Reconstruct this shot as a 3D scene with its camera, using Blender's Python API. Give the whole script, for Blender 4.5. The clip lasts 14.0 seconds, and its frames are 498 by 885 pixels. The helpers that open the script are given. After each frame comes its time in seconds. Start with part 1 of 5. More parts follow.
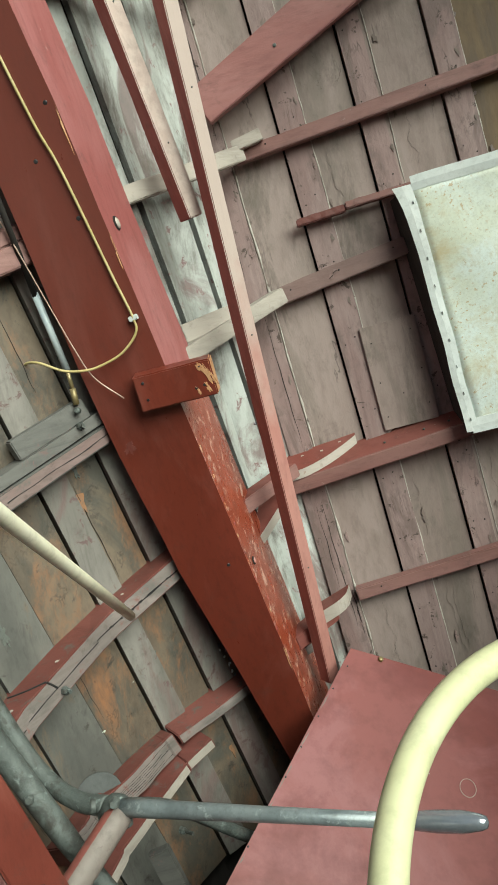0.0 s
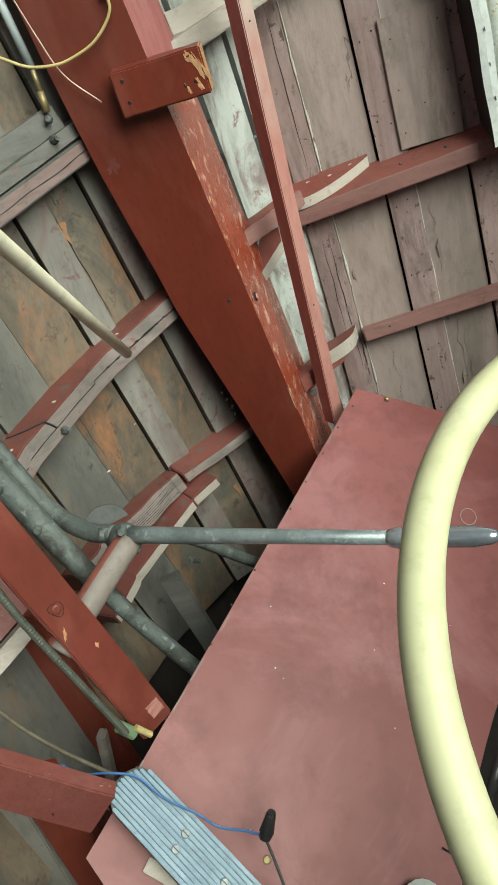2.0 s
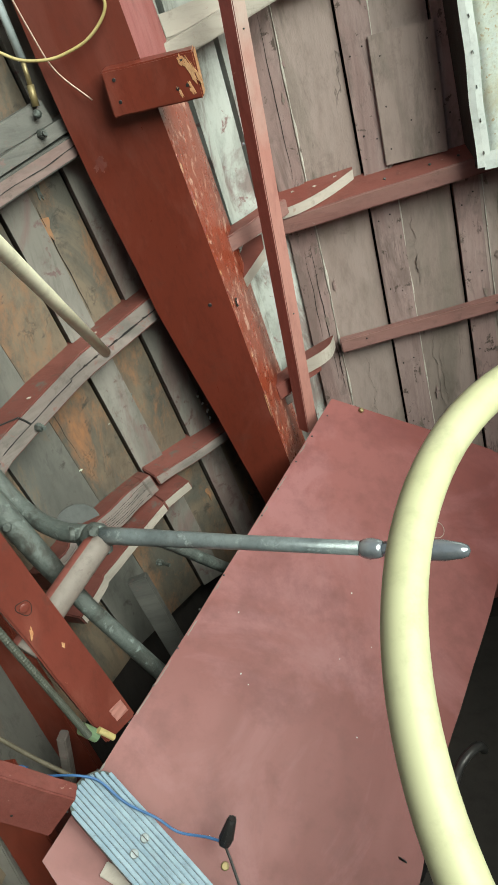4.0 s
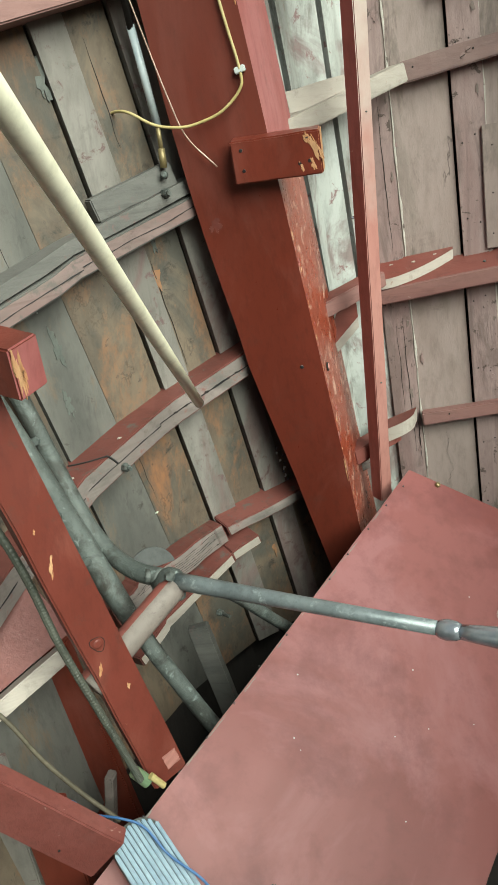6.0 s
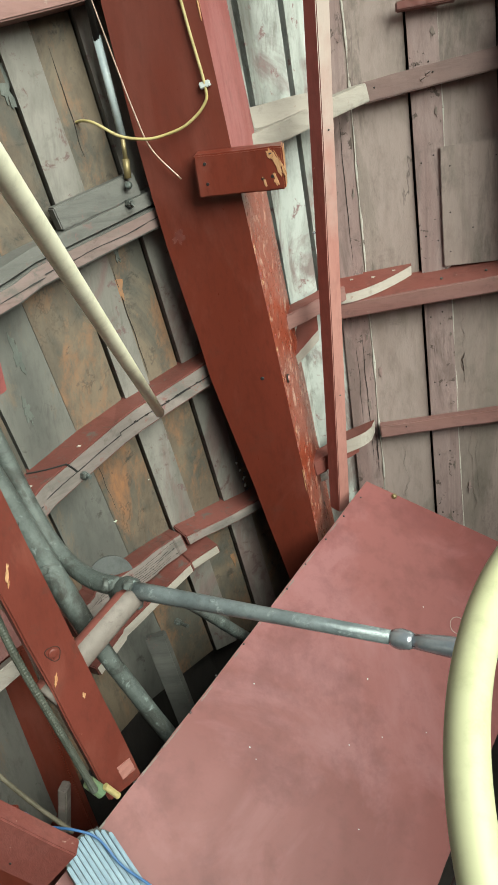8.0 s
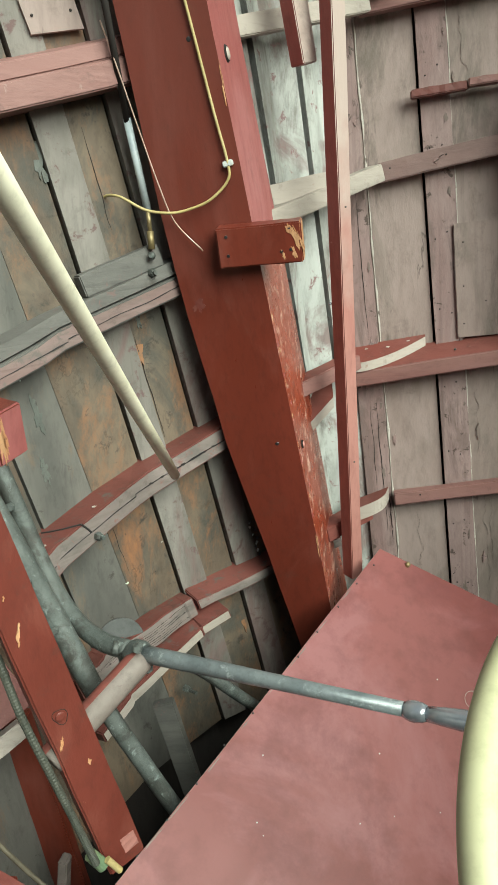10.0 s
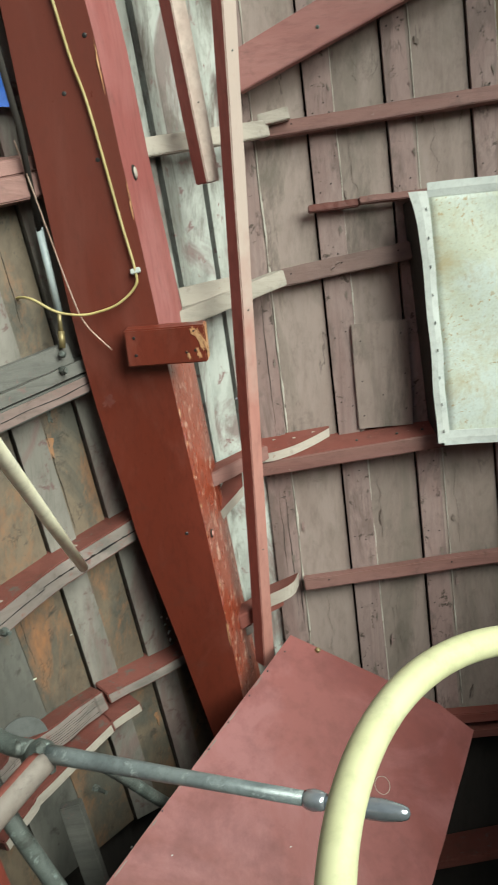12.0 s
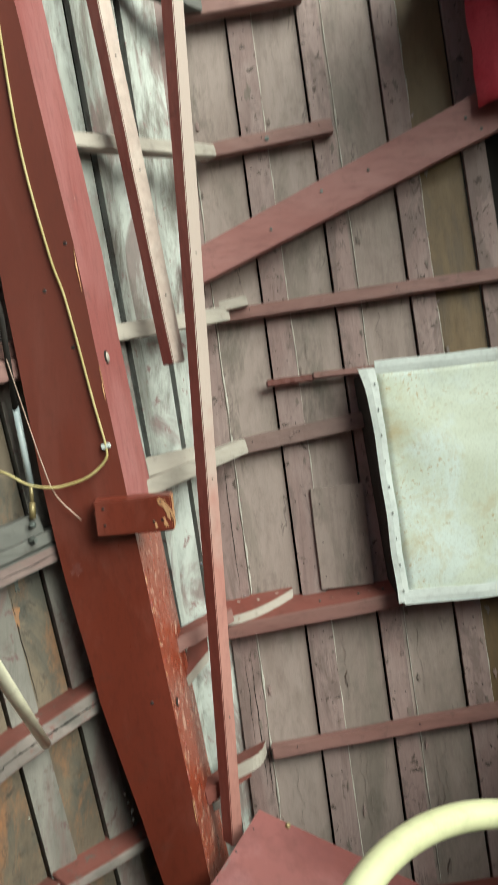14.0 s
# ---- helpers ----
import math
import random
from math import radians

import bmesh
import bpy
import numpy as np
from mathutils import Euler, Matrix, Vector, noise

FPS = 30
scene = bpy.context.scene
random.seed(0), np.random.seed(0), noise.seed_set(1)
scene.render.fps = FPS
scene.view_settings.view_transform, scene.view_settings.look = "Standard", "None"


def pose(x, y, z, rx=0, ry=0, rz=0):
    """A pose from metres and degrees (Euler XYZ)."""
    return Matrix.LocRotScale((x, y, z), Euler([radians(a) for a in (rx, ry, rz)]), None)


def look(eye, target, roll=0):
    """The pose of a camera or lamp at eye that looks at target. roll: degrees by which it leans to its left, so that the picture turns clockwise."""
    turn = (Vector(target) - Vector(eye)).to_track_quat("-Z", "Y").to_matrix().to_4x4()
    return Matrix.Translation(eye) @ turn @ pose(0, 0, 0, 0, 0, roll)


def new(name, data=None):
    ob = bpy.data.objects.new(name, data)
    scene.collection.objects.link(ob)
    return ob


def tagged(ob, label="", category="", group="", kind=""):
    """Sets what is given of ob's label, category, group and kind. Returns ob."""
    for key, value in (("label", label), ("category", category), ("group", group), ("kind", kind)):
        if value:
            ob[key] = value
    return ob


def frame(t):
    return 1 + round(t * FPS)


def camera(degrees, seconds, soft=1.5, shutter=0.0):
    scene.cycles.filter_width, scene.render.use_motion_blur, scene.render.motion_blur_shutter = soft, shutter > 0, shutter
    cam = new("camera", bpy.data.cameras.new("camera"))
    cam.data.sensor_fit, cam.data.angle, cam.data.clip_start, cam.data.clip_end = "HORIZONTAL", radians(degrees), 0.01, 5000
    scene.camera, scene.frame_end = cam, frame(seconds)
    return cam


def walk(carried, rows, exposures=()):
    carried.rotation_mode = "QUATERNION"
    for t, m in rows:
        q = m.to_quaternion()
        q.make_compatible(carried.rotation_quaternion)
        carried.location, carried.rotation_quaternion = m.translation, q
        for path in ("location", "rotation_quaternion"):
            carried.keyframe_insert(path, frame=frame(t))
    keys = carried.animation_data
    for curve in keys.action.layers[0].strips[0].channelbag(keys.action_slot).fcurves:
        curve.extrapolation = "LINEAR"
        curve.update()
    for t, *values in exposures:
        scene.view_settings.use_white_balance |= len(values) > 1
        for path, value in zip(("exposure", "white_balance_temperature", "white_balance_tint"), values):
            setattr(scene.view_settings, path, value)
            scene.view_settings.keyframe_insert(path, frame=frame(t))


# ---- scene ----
# ---- camera and its walk ----
cam = camera(37.52, 14.0, shutter=0.5)
ROWS = [
    (0.0, 0.0, -0.0, 1.35, 82.34, 14.48, 5.21),
    (0.5, 0.0064, -0.003, 1.3483, 82.7, 15.39, 4.97),
    (1.0, -0.0002, -0.0007, 1.3406, 80.36, 15.62, 4.38),
    (1.5, -0.0303, 0.06, 1.2858, 66.78, 15.99, 4.36),
    (2.0, -0.0299, 0.0619, 1.2799, 64.29, 15.43, 4.79),
    (2.5, -0.0342, 0.0627, 1.2818, 63.96, 14.64, 4.51),
    (4.8, -0.0464, 0.0533, 1.2888, 65.98, 10.89, 4.55),
    (5.0, -0.0623, 0.0456, 1.3044, 66.98, 9.79, 6.49),
    (5.5, -0.0748, 0.044, 1.3103, 69.15, 8.33, 9.93),
    (6.0, -0.075, 0.0442, 1.3085, 69.52, 7.8, 10.16),
    (6.5, -0.0766, 0.0453, 1.3072, 69.38, 7.27, 9.88),
    (7.0, -0.0762, 0.0446, 1.3067, 69.21, 6.79, 9.5),
    (7.5, -0.0778, 0.0431, 1.3085, 69.31, 6.16, 8.78),
    (8.0, -0.0715, 0.0369, 1.313, 69.92, 6.0, 7.56),
    (8.5, -0.0715, 0.0343, 1.3137, 71.13, 5.89, 7.86),
    (8.7, -0.0754, 0.0362, 1.3121, 71.98, 5.63, 8.53),
    (10.8, -0.0676, 0.0229, 1.3169, 76.12, 4.92, 8.91),
    (11.0, -0.0662, 0.0224, 1.3168, 76.46, 4.93, 8.4),
    (11.5, -0.0514, 0.0079, 1.3263, 78.47, 4.99, 6.46),
    (12.0, -0.0365, -0.0055, 1.3366, 80.99, 4.51, 3.17),
    (12.5, -0.041, -0.0064, 1.3375, 81.26, 4.23, 1.37),
    (13.0, -0.0427, -0.0093, 1.3385, 81.53, 3.8, 0.88),
    (13.5, -0.0354, -0.0187, 1.3492, 86.16, 4.28, 0.32),
    (14.0, -0.0345, -0.0546, 1.369, 92.33, 5.17, 0.21),
]
walk(cam, [(t, pose(x, y, z, rx, ry, rz)) for t, x, y, z, rx, ry, rz in ROWS],
     [(0.0, 0.52), (1.0, 0.52), (2.5, 0.50), (5.0, 0.65), (8.5, 0.67), (11.0, 0.64), (12.5, 0.56), (14.0, 0.56)])

# ---- light ----
world = bpy.data.worlds.new("overcast_sky")
scene.world = world
world.use_nodes = True
wn = world.node_tree
sky = wn.nodes.new("ShaderNodeTexSky")
sky.sky_type = "NISHITA"
sky.sun_disc = False
sky.sun_elevation, sky.sun_rotation = radians(38), radians(130)
sky.dust_density, sky.ozone_density = 6.0, 0.3
wn.links.new(sky.outputs["Color"], wn.nodes["Background"].inputs["Color"])
wn.nodes["Background"].inputs["Strength"].default_value = 0.032
sun_data = bpy.data.lights.new("sun", "SUN")
sun_data.energy, sun_data.angle, sun_data.color = 4.6, radians(48), (0.935, 1.0, 0.885)
sun = new("sun", sun_data)
sun.matrix_world = look((2.45, -1.2, 3.3), (-0.1, 1.2, 1.0))

# ---- materials ----
def principled(name):
    m = bpy.data.materials.new(name)
    m.use_nodes = True
    return m, m.node_tree, m.node_tree.nodes["Principled BSDF"]


def coords(nt, stretch, seed_gain=7.0):
    tc = nt.nodes.new("ShaderNodeTexCoord")
    info = nt.nodes.new("ShaderNodeObjectInfo")
    gain = nt.nodes.new("ShaderNodeMath")
    gain.operation = "MULTIPLY"
    gain.inputs[1].default_value = seed_gain
    nt.links.new(info.outputs["Random"], gain.inputs[0])
    add = nt.nodes.new("ShaderNodeVectorMath")
    add.operation = "ADD"
    nt.links.new(tc.outputs["Object"], add.inputs[0])
    nt.links.new(gain.outputs[0], add.inputs[1])
    mp = nt.nodes.new("ShaderNodeMapping")
    mp.inputs["Scale"].default_value = stretch
    nt.links.new(add.outputs[0], mp.inputs["Vector"])
    return add.outputs[0], mp.outputs["Vector"], info.outputs["Random"]


def noise_tex(nt, vec, scale, detail=5.0, rough=0.6, twist=0.0):
    n = nt.nodes.new("ShaderNodeTexNoise")
    n.inputs["Scale"].default_value = scale
    n.inputs["Detail"].default_value = detail
    n.inputs["Roughness"].default_value = rough
    n.inputs["Distortion"].default_value = twist
    nt.links.new(vec, n.inputs["Vector"])
    return n.outputs["Fac"]


def ramp(nt, fac, lo, hi):
    r = nt.nodes.new("ShaderNodeMapRange")
    r.inputs["From Min"].default_value, r.inputs["From Max"].default_value = lo, hi
    nt.links.new(fac, r.inputs["Value"])
    return r.outputs["Result"]


def mix(nt, fac, a, b):
    m = nt.nodes.new("ShaderNodeMix")
    m.data_type = "RGBA"
    if isinstance(fac, float):
        m.inputs[0].default_value = fac
    else:
        nt.links.new(fac, m.inputs[0])
    for sock, v in ((m.inputs[6], a), (m.inputs[7], b)):
        if isinstance(v, tuple):
            sock.default_value = (*v, 1.0)
        else:
            nt.links.new(v, sock)
    return m.outputs[2]


def scaled(nt, fac, k):
    n = nt.nodes.new("ShaderNodeMath")
    n.operation = "MULTIPLY"
    n.inputs[1].default_value = k
    nt.links.new(fac, n.inputs[0])
    return n.outputs[0]


def surface(name, base, second, wear=None, wear_at=(0.62, 0.68), stretch=(1, 1, 0.15), big=6.0, fine=60.0,
            rough=(0.45, 0.65), bump=0.25, metal=0.0, second_at=(0.4, 0.62), stain=None, stain_at=(0.55, 0.7), vary=0.25,
            patch=None, patch_at=(0.54, 0.66), streak=0.0, dirt=0.0, craze=0.0, fade=None, speck=None):
    """Weathered paint, wood or metal: two tones in large patches, fine grain, streaks, chips and stains with their own shapes."""
    m, nt, b = principled(name)
    plain, vec, rnd = coords(nt, stretch)
    large = noise_tex(nt, vec, big, 4.0, 0.6, 0.6)
    grain = noise_tex(nt, vec, fine, 6.0, 0.7)
    col = mix(nt, ramp(nt, large, *second_at), base, second)
    dark = tuple(c * 0.55 for c in base)
    if vary:
        light = tuple(min(1.0, c * 1.4) for c in second)
        col = mix(nt, scaled(nt, rnd, vary), col, light)
    if patch:
        pt = noise_tex(nt, vec, big * 1.3, 7.0, 0.64, 0.9)
        col = mix(nt, scaled(nt, ramp(nt, pt, *patch_at), 0.8), col, patch)
    col = mix(nt, scaled(nt, ramp(nt, grain, 0.48, 0.78), 0.55), col, dark)
    if stain:
        st = noise_tex(nt, vec, big * 1.7, 9.0, 0.76, 0.35)
        col = mix(nt, scaled(nt, ramp(nt, st, *stain_at), 0.85), col, stain)
    if streak:
        long = nt.nodes.new("ShaderNodeMapping")
        long.inputs["Scale"].default_value = tuple(v * 0.3 if v < 0.5 else v * 9 for v in stretch)
        nt.links.new(plain, long.inputs["Vector"])
        sk = noise_tex(nt, long.outputs["Vector"], big, 5.0, 0.6, 0.3)
        col = mix(nt, scaled(nt, ramp(nt, sk, 0.56, 0.72), streak), col, dark)
    if dirt:
        dt = noise_tex(nt, plain, 26.0, 8.0, 0.75, 0.2)
        col = mix(nt, scaled(nt, ramp(nt, dt, 0.56, 0.70), dirt), col, (0.05, 0.04, 0.032))
    if craze:
        cz = noise_tex(nt, vec, big * 1.1, 6.0, 0.62, 0.5)
        off = nt.nodes.new("ShaderNodeMath")
        off.operation = "SUBTRACT"
        off.inputs[1].default_value = 0.5
        nt.links.new(cz, off.inputs[0])
        ab = nt.nodes.new("ShaderNodeMath")
        ab.operation = "ABSOLUTE"
        nt.links.new(off.outputs[0], ab.inputs[0])
        line = ramp(nt, ab.outputs[0], 0.010, 0.0)
        where = ramp(nt, noise_tex(nt, plain, 9.0, 3.0, 0.5), 0.52, 0.62)
        both = nt.nodes.new("ShaderNodeMath")
        both.operation = "MULTIPLY"
        nt.links.new(line, both.inputs[0])
        nt.links.new(where, both.inputs[1])
        col = mix(nt, scaled(nt, both.outputs[0], craze), col, tuple(c * 0.3 for c in base))
    if fade:
        tc = nt.nodes.new("ShaderNodeTexCoord")
        xyz = nt.nodes.new("ShaderNodeSeparateXYZ")
        nt.links.new(tc.outputs["Object"], xyz.inputs[0])
        jit = nt.nodes.new("ShaderNodeMath")
        jit.operation = "MULTIPLY_ADD"
        jit.inputs[1].default_value = 0.35
        nt.links.new(noise_tex(nt, plain, 18.0, 5.0, 0.6), jit.inputs[0])
        nt.links.new(xyz.outputs["Z"], jit.inputs[2])
        col = mix(nt, scaled(nt, ramp(nt, jit.outputs[0], fade[1] + 0.175, fade[2] + 0.175), fade[3] if len(fade) > 3 else 1.0), col, fade[0])
    if speck:
        sp = ramp(nt, noise_tex(nt, plain, speck[1], 3.0, 0.6), speck[2], speck[2] + 0.05)
        area = ramp(nt, noise_tex(nt, plain, 7.0, 4.0, 0.6), 0.44, 0.60)
        join = nt.nodes.new("ShaderNodeMath")
        join.operation = "MULTIPLY"
        nt.links.new(sp, join.inputs[0])
        nt.links.new(area, join.inputs[1])
        col = mix(nt, scaled(nt, join.outputs[0], 0.75), col, speck[0])
    if wear:
        w = noise_tex(nt, plain, big * 4.5, 7.0, 0.7, 0.4)
        col = mix(nt, ramp(nt, w, *wear_at), col, wear)
    nt.links.new(col, b.inputs["Base Color"])
    rr = nt.nodes.new("ShaderNodeMapRange")
    rr.inputs["To Min"].default_value, rr.inputs["To Max"].default_value = rough
    nt.links.new(grain, rr.inputs["Value"])
    nt.links.new(rr.outputs["Result"], b.inputs["Roughness"])
    b.inputs["Metallic"].default_value = metal
    bp = nt.nodes.new("ShaderNodeBump")
    bp.inputs["Strength"].default_value = bump
    bp.inputs["Distance"].default_value = 0.004
    nt.links.new(grain, bp.inputs["Height"])
    nt.links.new(bp.outputs["Normal"], b.inputs["Normal"])
    return m


UPR, LONG, EVEN = (1, 1, 0.30), (0.25, 0.25, 1), (1, 1, 1)
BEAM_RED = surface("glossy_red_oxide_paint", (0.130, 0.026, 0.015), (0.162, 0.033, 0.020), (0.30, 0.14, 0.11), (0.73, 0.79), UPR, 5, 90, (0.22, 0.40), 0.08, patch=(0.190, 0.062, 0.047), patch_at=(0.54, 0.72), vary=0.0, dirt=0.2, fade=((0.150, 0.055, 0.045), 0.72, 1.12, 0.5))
BEAM_TOP = surface("rubbed_red_oxide_paint", (0.128, 0.034, 0.026), (0.165, 0.046, 0.036), (0.27, 0.15, 0.13), (0.72, 0.80), (1, 1, 0.6), 5, 90, (0.32, 0.5), 0.08, patch=(0.200, 0.088, 0.076), patch_at=(0.50, 0.66), vary=0.0, dirt=0.3, streak=0.25)
SCUFF_RED = surface("scuffed_red_paint", (0.128, 0.027, 0.017), (0.162, 0.037, 0.025), (0.46, 0.24, 0.16), (0.70, 0.76), (1, 1, 0.4), 9, 50, (0.4, 0.6), 0.25, vary=0.0, dirt=0.4, patch=(0.20, 0.062, 0.044), patch_at=(0.56, 0.72))
LIT_SIDE_RED = surface("lit_beam_side_with_chipped_paint", (0.250, 0.043, 0.018), (0.31, 0.062, 0.030), (0.52, 0.29, 0.22), (0.555, 0.61), (1, 1, 0.5), 9, 60, (0.18, 0.40), 0.25, vary=0.0, dirt=0.45, patch=(0.155, 0.034, 0.020), patch_at=(0.55, 0.66))
EDGE_WORN = surface("worn_edge_of_red_paint", (0.27, 0.06, 0.035), (0.36, 0.12, 0.075), (0.55, 0.36, 0.22), (0.50, 0.56), (1, 1, 0.5), 9, 60, (0.35, 0.55), 0.3, vary=0.0, dirt=0.5)
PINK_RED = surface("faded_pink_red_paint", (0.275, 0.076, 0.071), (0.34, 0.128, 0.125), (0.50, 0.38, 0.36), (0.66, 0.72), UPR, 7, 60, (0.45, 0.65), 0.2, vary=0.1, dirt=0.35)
STICK_RED = surface("dull_red_stick_paint", (0.215, 0.070, 0.058), (0.27, 0.105, 0.09), (0.42, 0.30, 0.26), (0.68, 0.74), UPR, 7, 70, (0.5, 0.7), 0.25, vary=0.1, dirt=0.35, streak=0.4)
STICK_PINK = surface("worn_pinkish_red_stick", (0.36, 0.15, 0.125), (0.41, 0.20, 0.17), (0.5, 0.38, 0.33), (0.66, 0.72), UPR, 7, 60, (0.45, 0.65), 0.2, vary=0.0, dirt=0.3)
RAIL_RED = surface("dull_red_primer_on_rail", (0.205, 0.098, 0.086), (0.25, 0.14, 0.125), (0.34, 0.26, 0.23), (0.66, 0.72), LONG, 8, 70, (0.5, 0.7), 0.3, dirt=0.45, streak=0.4)
RIB_RED = surface("red_oxide_on_frame", (0.175, 0.044, 0.033), (0.205, 0.070, 0.057), (0.30, 0.22, 0.19), (0.66, 0.72), LONG, 9, 60, (0.5, 0.7), 0.3, dirt=0.5, streak=0.3)
MAUVE = surface("mauve_grey_painted_plank", (0.258, 0.203, 0.183), (0.304, 0.246, 0.225), (0.085, 0.065, 0.054), (0.70, 0.735), UPR, 6, 50, (0.55, 0.8), 0.3, second_at=(0.44, 0.56), stain=(0.130, 0.112, 0.094), stain_at=(0.55, 0.67), patch=(0.195, 0.166, 0.142), patch_at=(0.50, 0.64), streak=0.3, dirt=0.25, craze=0.8)
RAIL_PINK = surface("rubbed_pink_red_board", (0.275, 0.105, 0.094), (0.33, 0.150, 0.138), (0.46, 0.30, 0.27), (0.68, 0.74), LONG, 8, 70, (0.45, 0.65), 0.2, vary=0.0, dirt=0.3, streak=0.25)
RAIL_MAUVE = surface("mauve_grey_rail_paint", (0.205, 0.135, 0.122), (0.245, 0.170, 0.155), (0.33, 0.25, 0.23), (0.68, 0.74), LONG, 8, 70, (0.5, 0.7), 0.3, vary=0.0, dirt=0.4, streak=0.3)
MAUVE_BATTEN = surface("mauve_batten_with_flaking_paint", (0.250, 0.172, 0.162), (0.290, 0.215, 0.203), (0.085, 0.062, 0.052), (0.60, 0.635), UPR, 9, 60, (0.55, 0.8), 0.4, second_at=(0.45, 0.55), patch=(0.175, 0.128, 0.118), patch_at=(0.52, 0.58), streak=0.45, dirt=0.35, craze=0.8)
OLIVE_PLY = surface("bare_tan_plywood", (0.135, 0.084, 0.036), (0.165, 0.110, 0.052), None, stretch=UPR, big=6, fine=40, dirt=0.4, streak=0.4, patch=(0.10, 0.070, 0.042), vary=0.0)
RUST_WOOD = surface("bare_brown_plank_with_rust_stain", (0.104, 0.082, 0.060), (0.152, 0.120, 0.086), (0.045, 0.040, 0.034), (0.58, 0.68), (1, 1, 0.50), 8, 45, (0.5, 0.8), 0.4, second_at=(0.42, 0.58), stain=(0.285, 0.128, 0.056), stain_at=(0.51, 0.72), patch=(0.062, 0.066, 0.057), patch_at=(0.47, 0.60), streak=0.25, dirt=0.5, vary=0.06, craze=0.5)
GREY_PLANK = surface("dark_weathered_grey_plank", (0.086, 0.088, 0.080), (0.135, 0.134, 0.121), (0.050, 0.046, 0.040), (0.62, 0.70), (1, 1, 0.40), 6, 50, (0.6, 0.85), 0.35, second_at=(0.40, 0.60), stain=(0.175, 0.120, 0.075), stain_at=(0.56, 0.70), streak=0.3, dirt=0.35, vary=0.06, craze=0.4)
GREY_WOOD = surface("weathered_grey_wood", (0.155, 0.148, 0.132), (0.225, 0.215, 0.195), (0.13, 0.085, 0.08), (0.58, 0.64), UPR, 7, 55, (0.6, 0.85), 0.4, second_at=(0.42, 0.58), streak=0.5, dirt=0.4, patch=(0.155, 0.105, 0.098), patch_at=(0.52, 0.60))
GREY_FACE = surface("bare_grey_frame_face", (0.165, 0.142, 0.130), (0.225, 0.194, 0.18), (0.20, 0.105, 0.095), (0.57, 0.64), LONG, 9, 60, (0.6, 0.85), 0.4, second_at=(0.44, 0.56), streak=0.5, dirt=0.45, patch=(0.125, 0.118, 0.108), patch_at=(0.52, 0.62))
MAUVE_FACE = surface("mauve_red_frame_face", (0.172, 0.115, 0.106), (0.215, 0.160, 0.150), (0.13, 0.115, 0.105), (0.55, 0.64), LONG, 9, 60, (0.6, 0.85), 0.4, streak=0.5, dirt=0.5, patch=(0.155, 0.132, 0.12), patch_at=(0.52, 0.62))
FRAME_TOP = surface("dirty_red_oxide_on_frame_top", (0.120, 0.036, 0.028), (0.160, 0.055, 0.045), (0.10, 0.085, 0.075), (0.58, 0.68), LONG, 9, 60, (0.5, 0.7), 0.35, dirt=0.7, streak=0.5)
CROSS_GREY = surface("rubbed_pinkish_grey_bar", (0.165, 0.145, 0.128), (0.215, 0.188, 0.168), (0.14, 0.11, 0.10), (0.60, 0.68), EVEN, 9, 60, (0.55, 0.75), 0.3, vary=0.0, dirt=0.45)
DARK_FACE = surface("dark_grey_frame_wood", (0.074, 0.076, 0.071), (0.118, 0.119, 0.110), (0.15, 0.095, 0.088), (0.6, 0.7), LONG, 8, 60, (0.6, 0.85), 0.5, streak=0.7, dirt=0.5)
WHITE_WOOD = surface("greyed_white_primer", (0.27, 0.285, 0.265), (0.46, 0.50, 0.475), (0.24, 0.155, 0.150), (0.60, 0.66), (1, 1, 0.38), 7, 45, (0.5, 0.75), 0.25, second_at=(0.42, 0.56), stain=(0.125, 0.108, 0.092), stain_at=(0.48, 0.62), vary=0.1, streak=0.25, dirt=0.3, patch=(0.20, 0.135, 0.130), patch_at=(0.52, 0.60))
PALE_RAIL = surface("pale_unpainted_rail", (0.33, 0.305, 0.265), (0.42, 0.385, 0.34), (0.27, 0.17, 0.145), (0.64, 0.72), LONG, 8, 60, (0.55, 0.8), 0.3, streak=0.4, dirt=0.35)
# Pale tones for the batten faces turned to the light; this one pales upwards.
LIT_STICK = surface("lit_stick_face_paler_upwards", (0.36, 0.15, 0.125), (0.41, 0.20, 0.17), (0.40, 0.21, 0.18), (0.64, 0.72), UPR, 6, 60, (0.5, 0.7), 0.25, vary=0.0, dirt=0.25, fade=((0.47, 0.385, 0.345), 0.52, 0.80))
LIT_PINK = surface("lit_pale_pink_stick_face", (0.50, 0.40, 0.355), (0.56, 0.47, 0.42), None, stretch=EVEN, big=40, rough=(0.6, 0.8), vary=0.0, dirt=0.25)
RAW_END = surface("split_raw_end_grain", (0.46, 0.22, 0.10), (0.55, 0.34, 0.18), (0.16, 0.07, 0.035), (0.58, 0.64), (1, 1, 0.4), 30, 120, (0.6, 0.8), 0.6, vary=0.0, streak=0.5)
# Pale pink patches give both cloudy paint and the board's soft sheen as colour.
PANEL_RED = surface("red_painted_plywood", (0.185, 0.048, 0.043), (0.232, 0.074, 0.070), (0.38, 0.22, 0.21), (0.74, 0.80), EVEN, 2.6, 16, (0.42, 0.58), 0.015, vary=0.0, second_at=(0.42, 0.54), patch=(0.285, 0.115, 0.120), patch_at=(0.48, 0.62), dirt=0.05, stain=(0.150, 0.040, 0.040), stain_at=(0.50, 0.70))
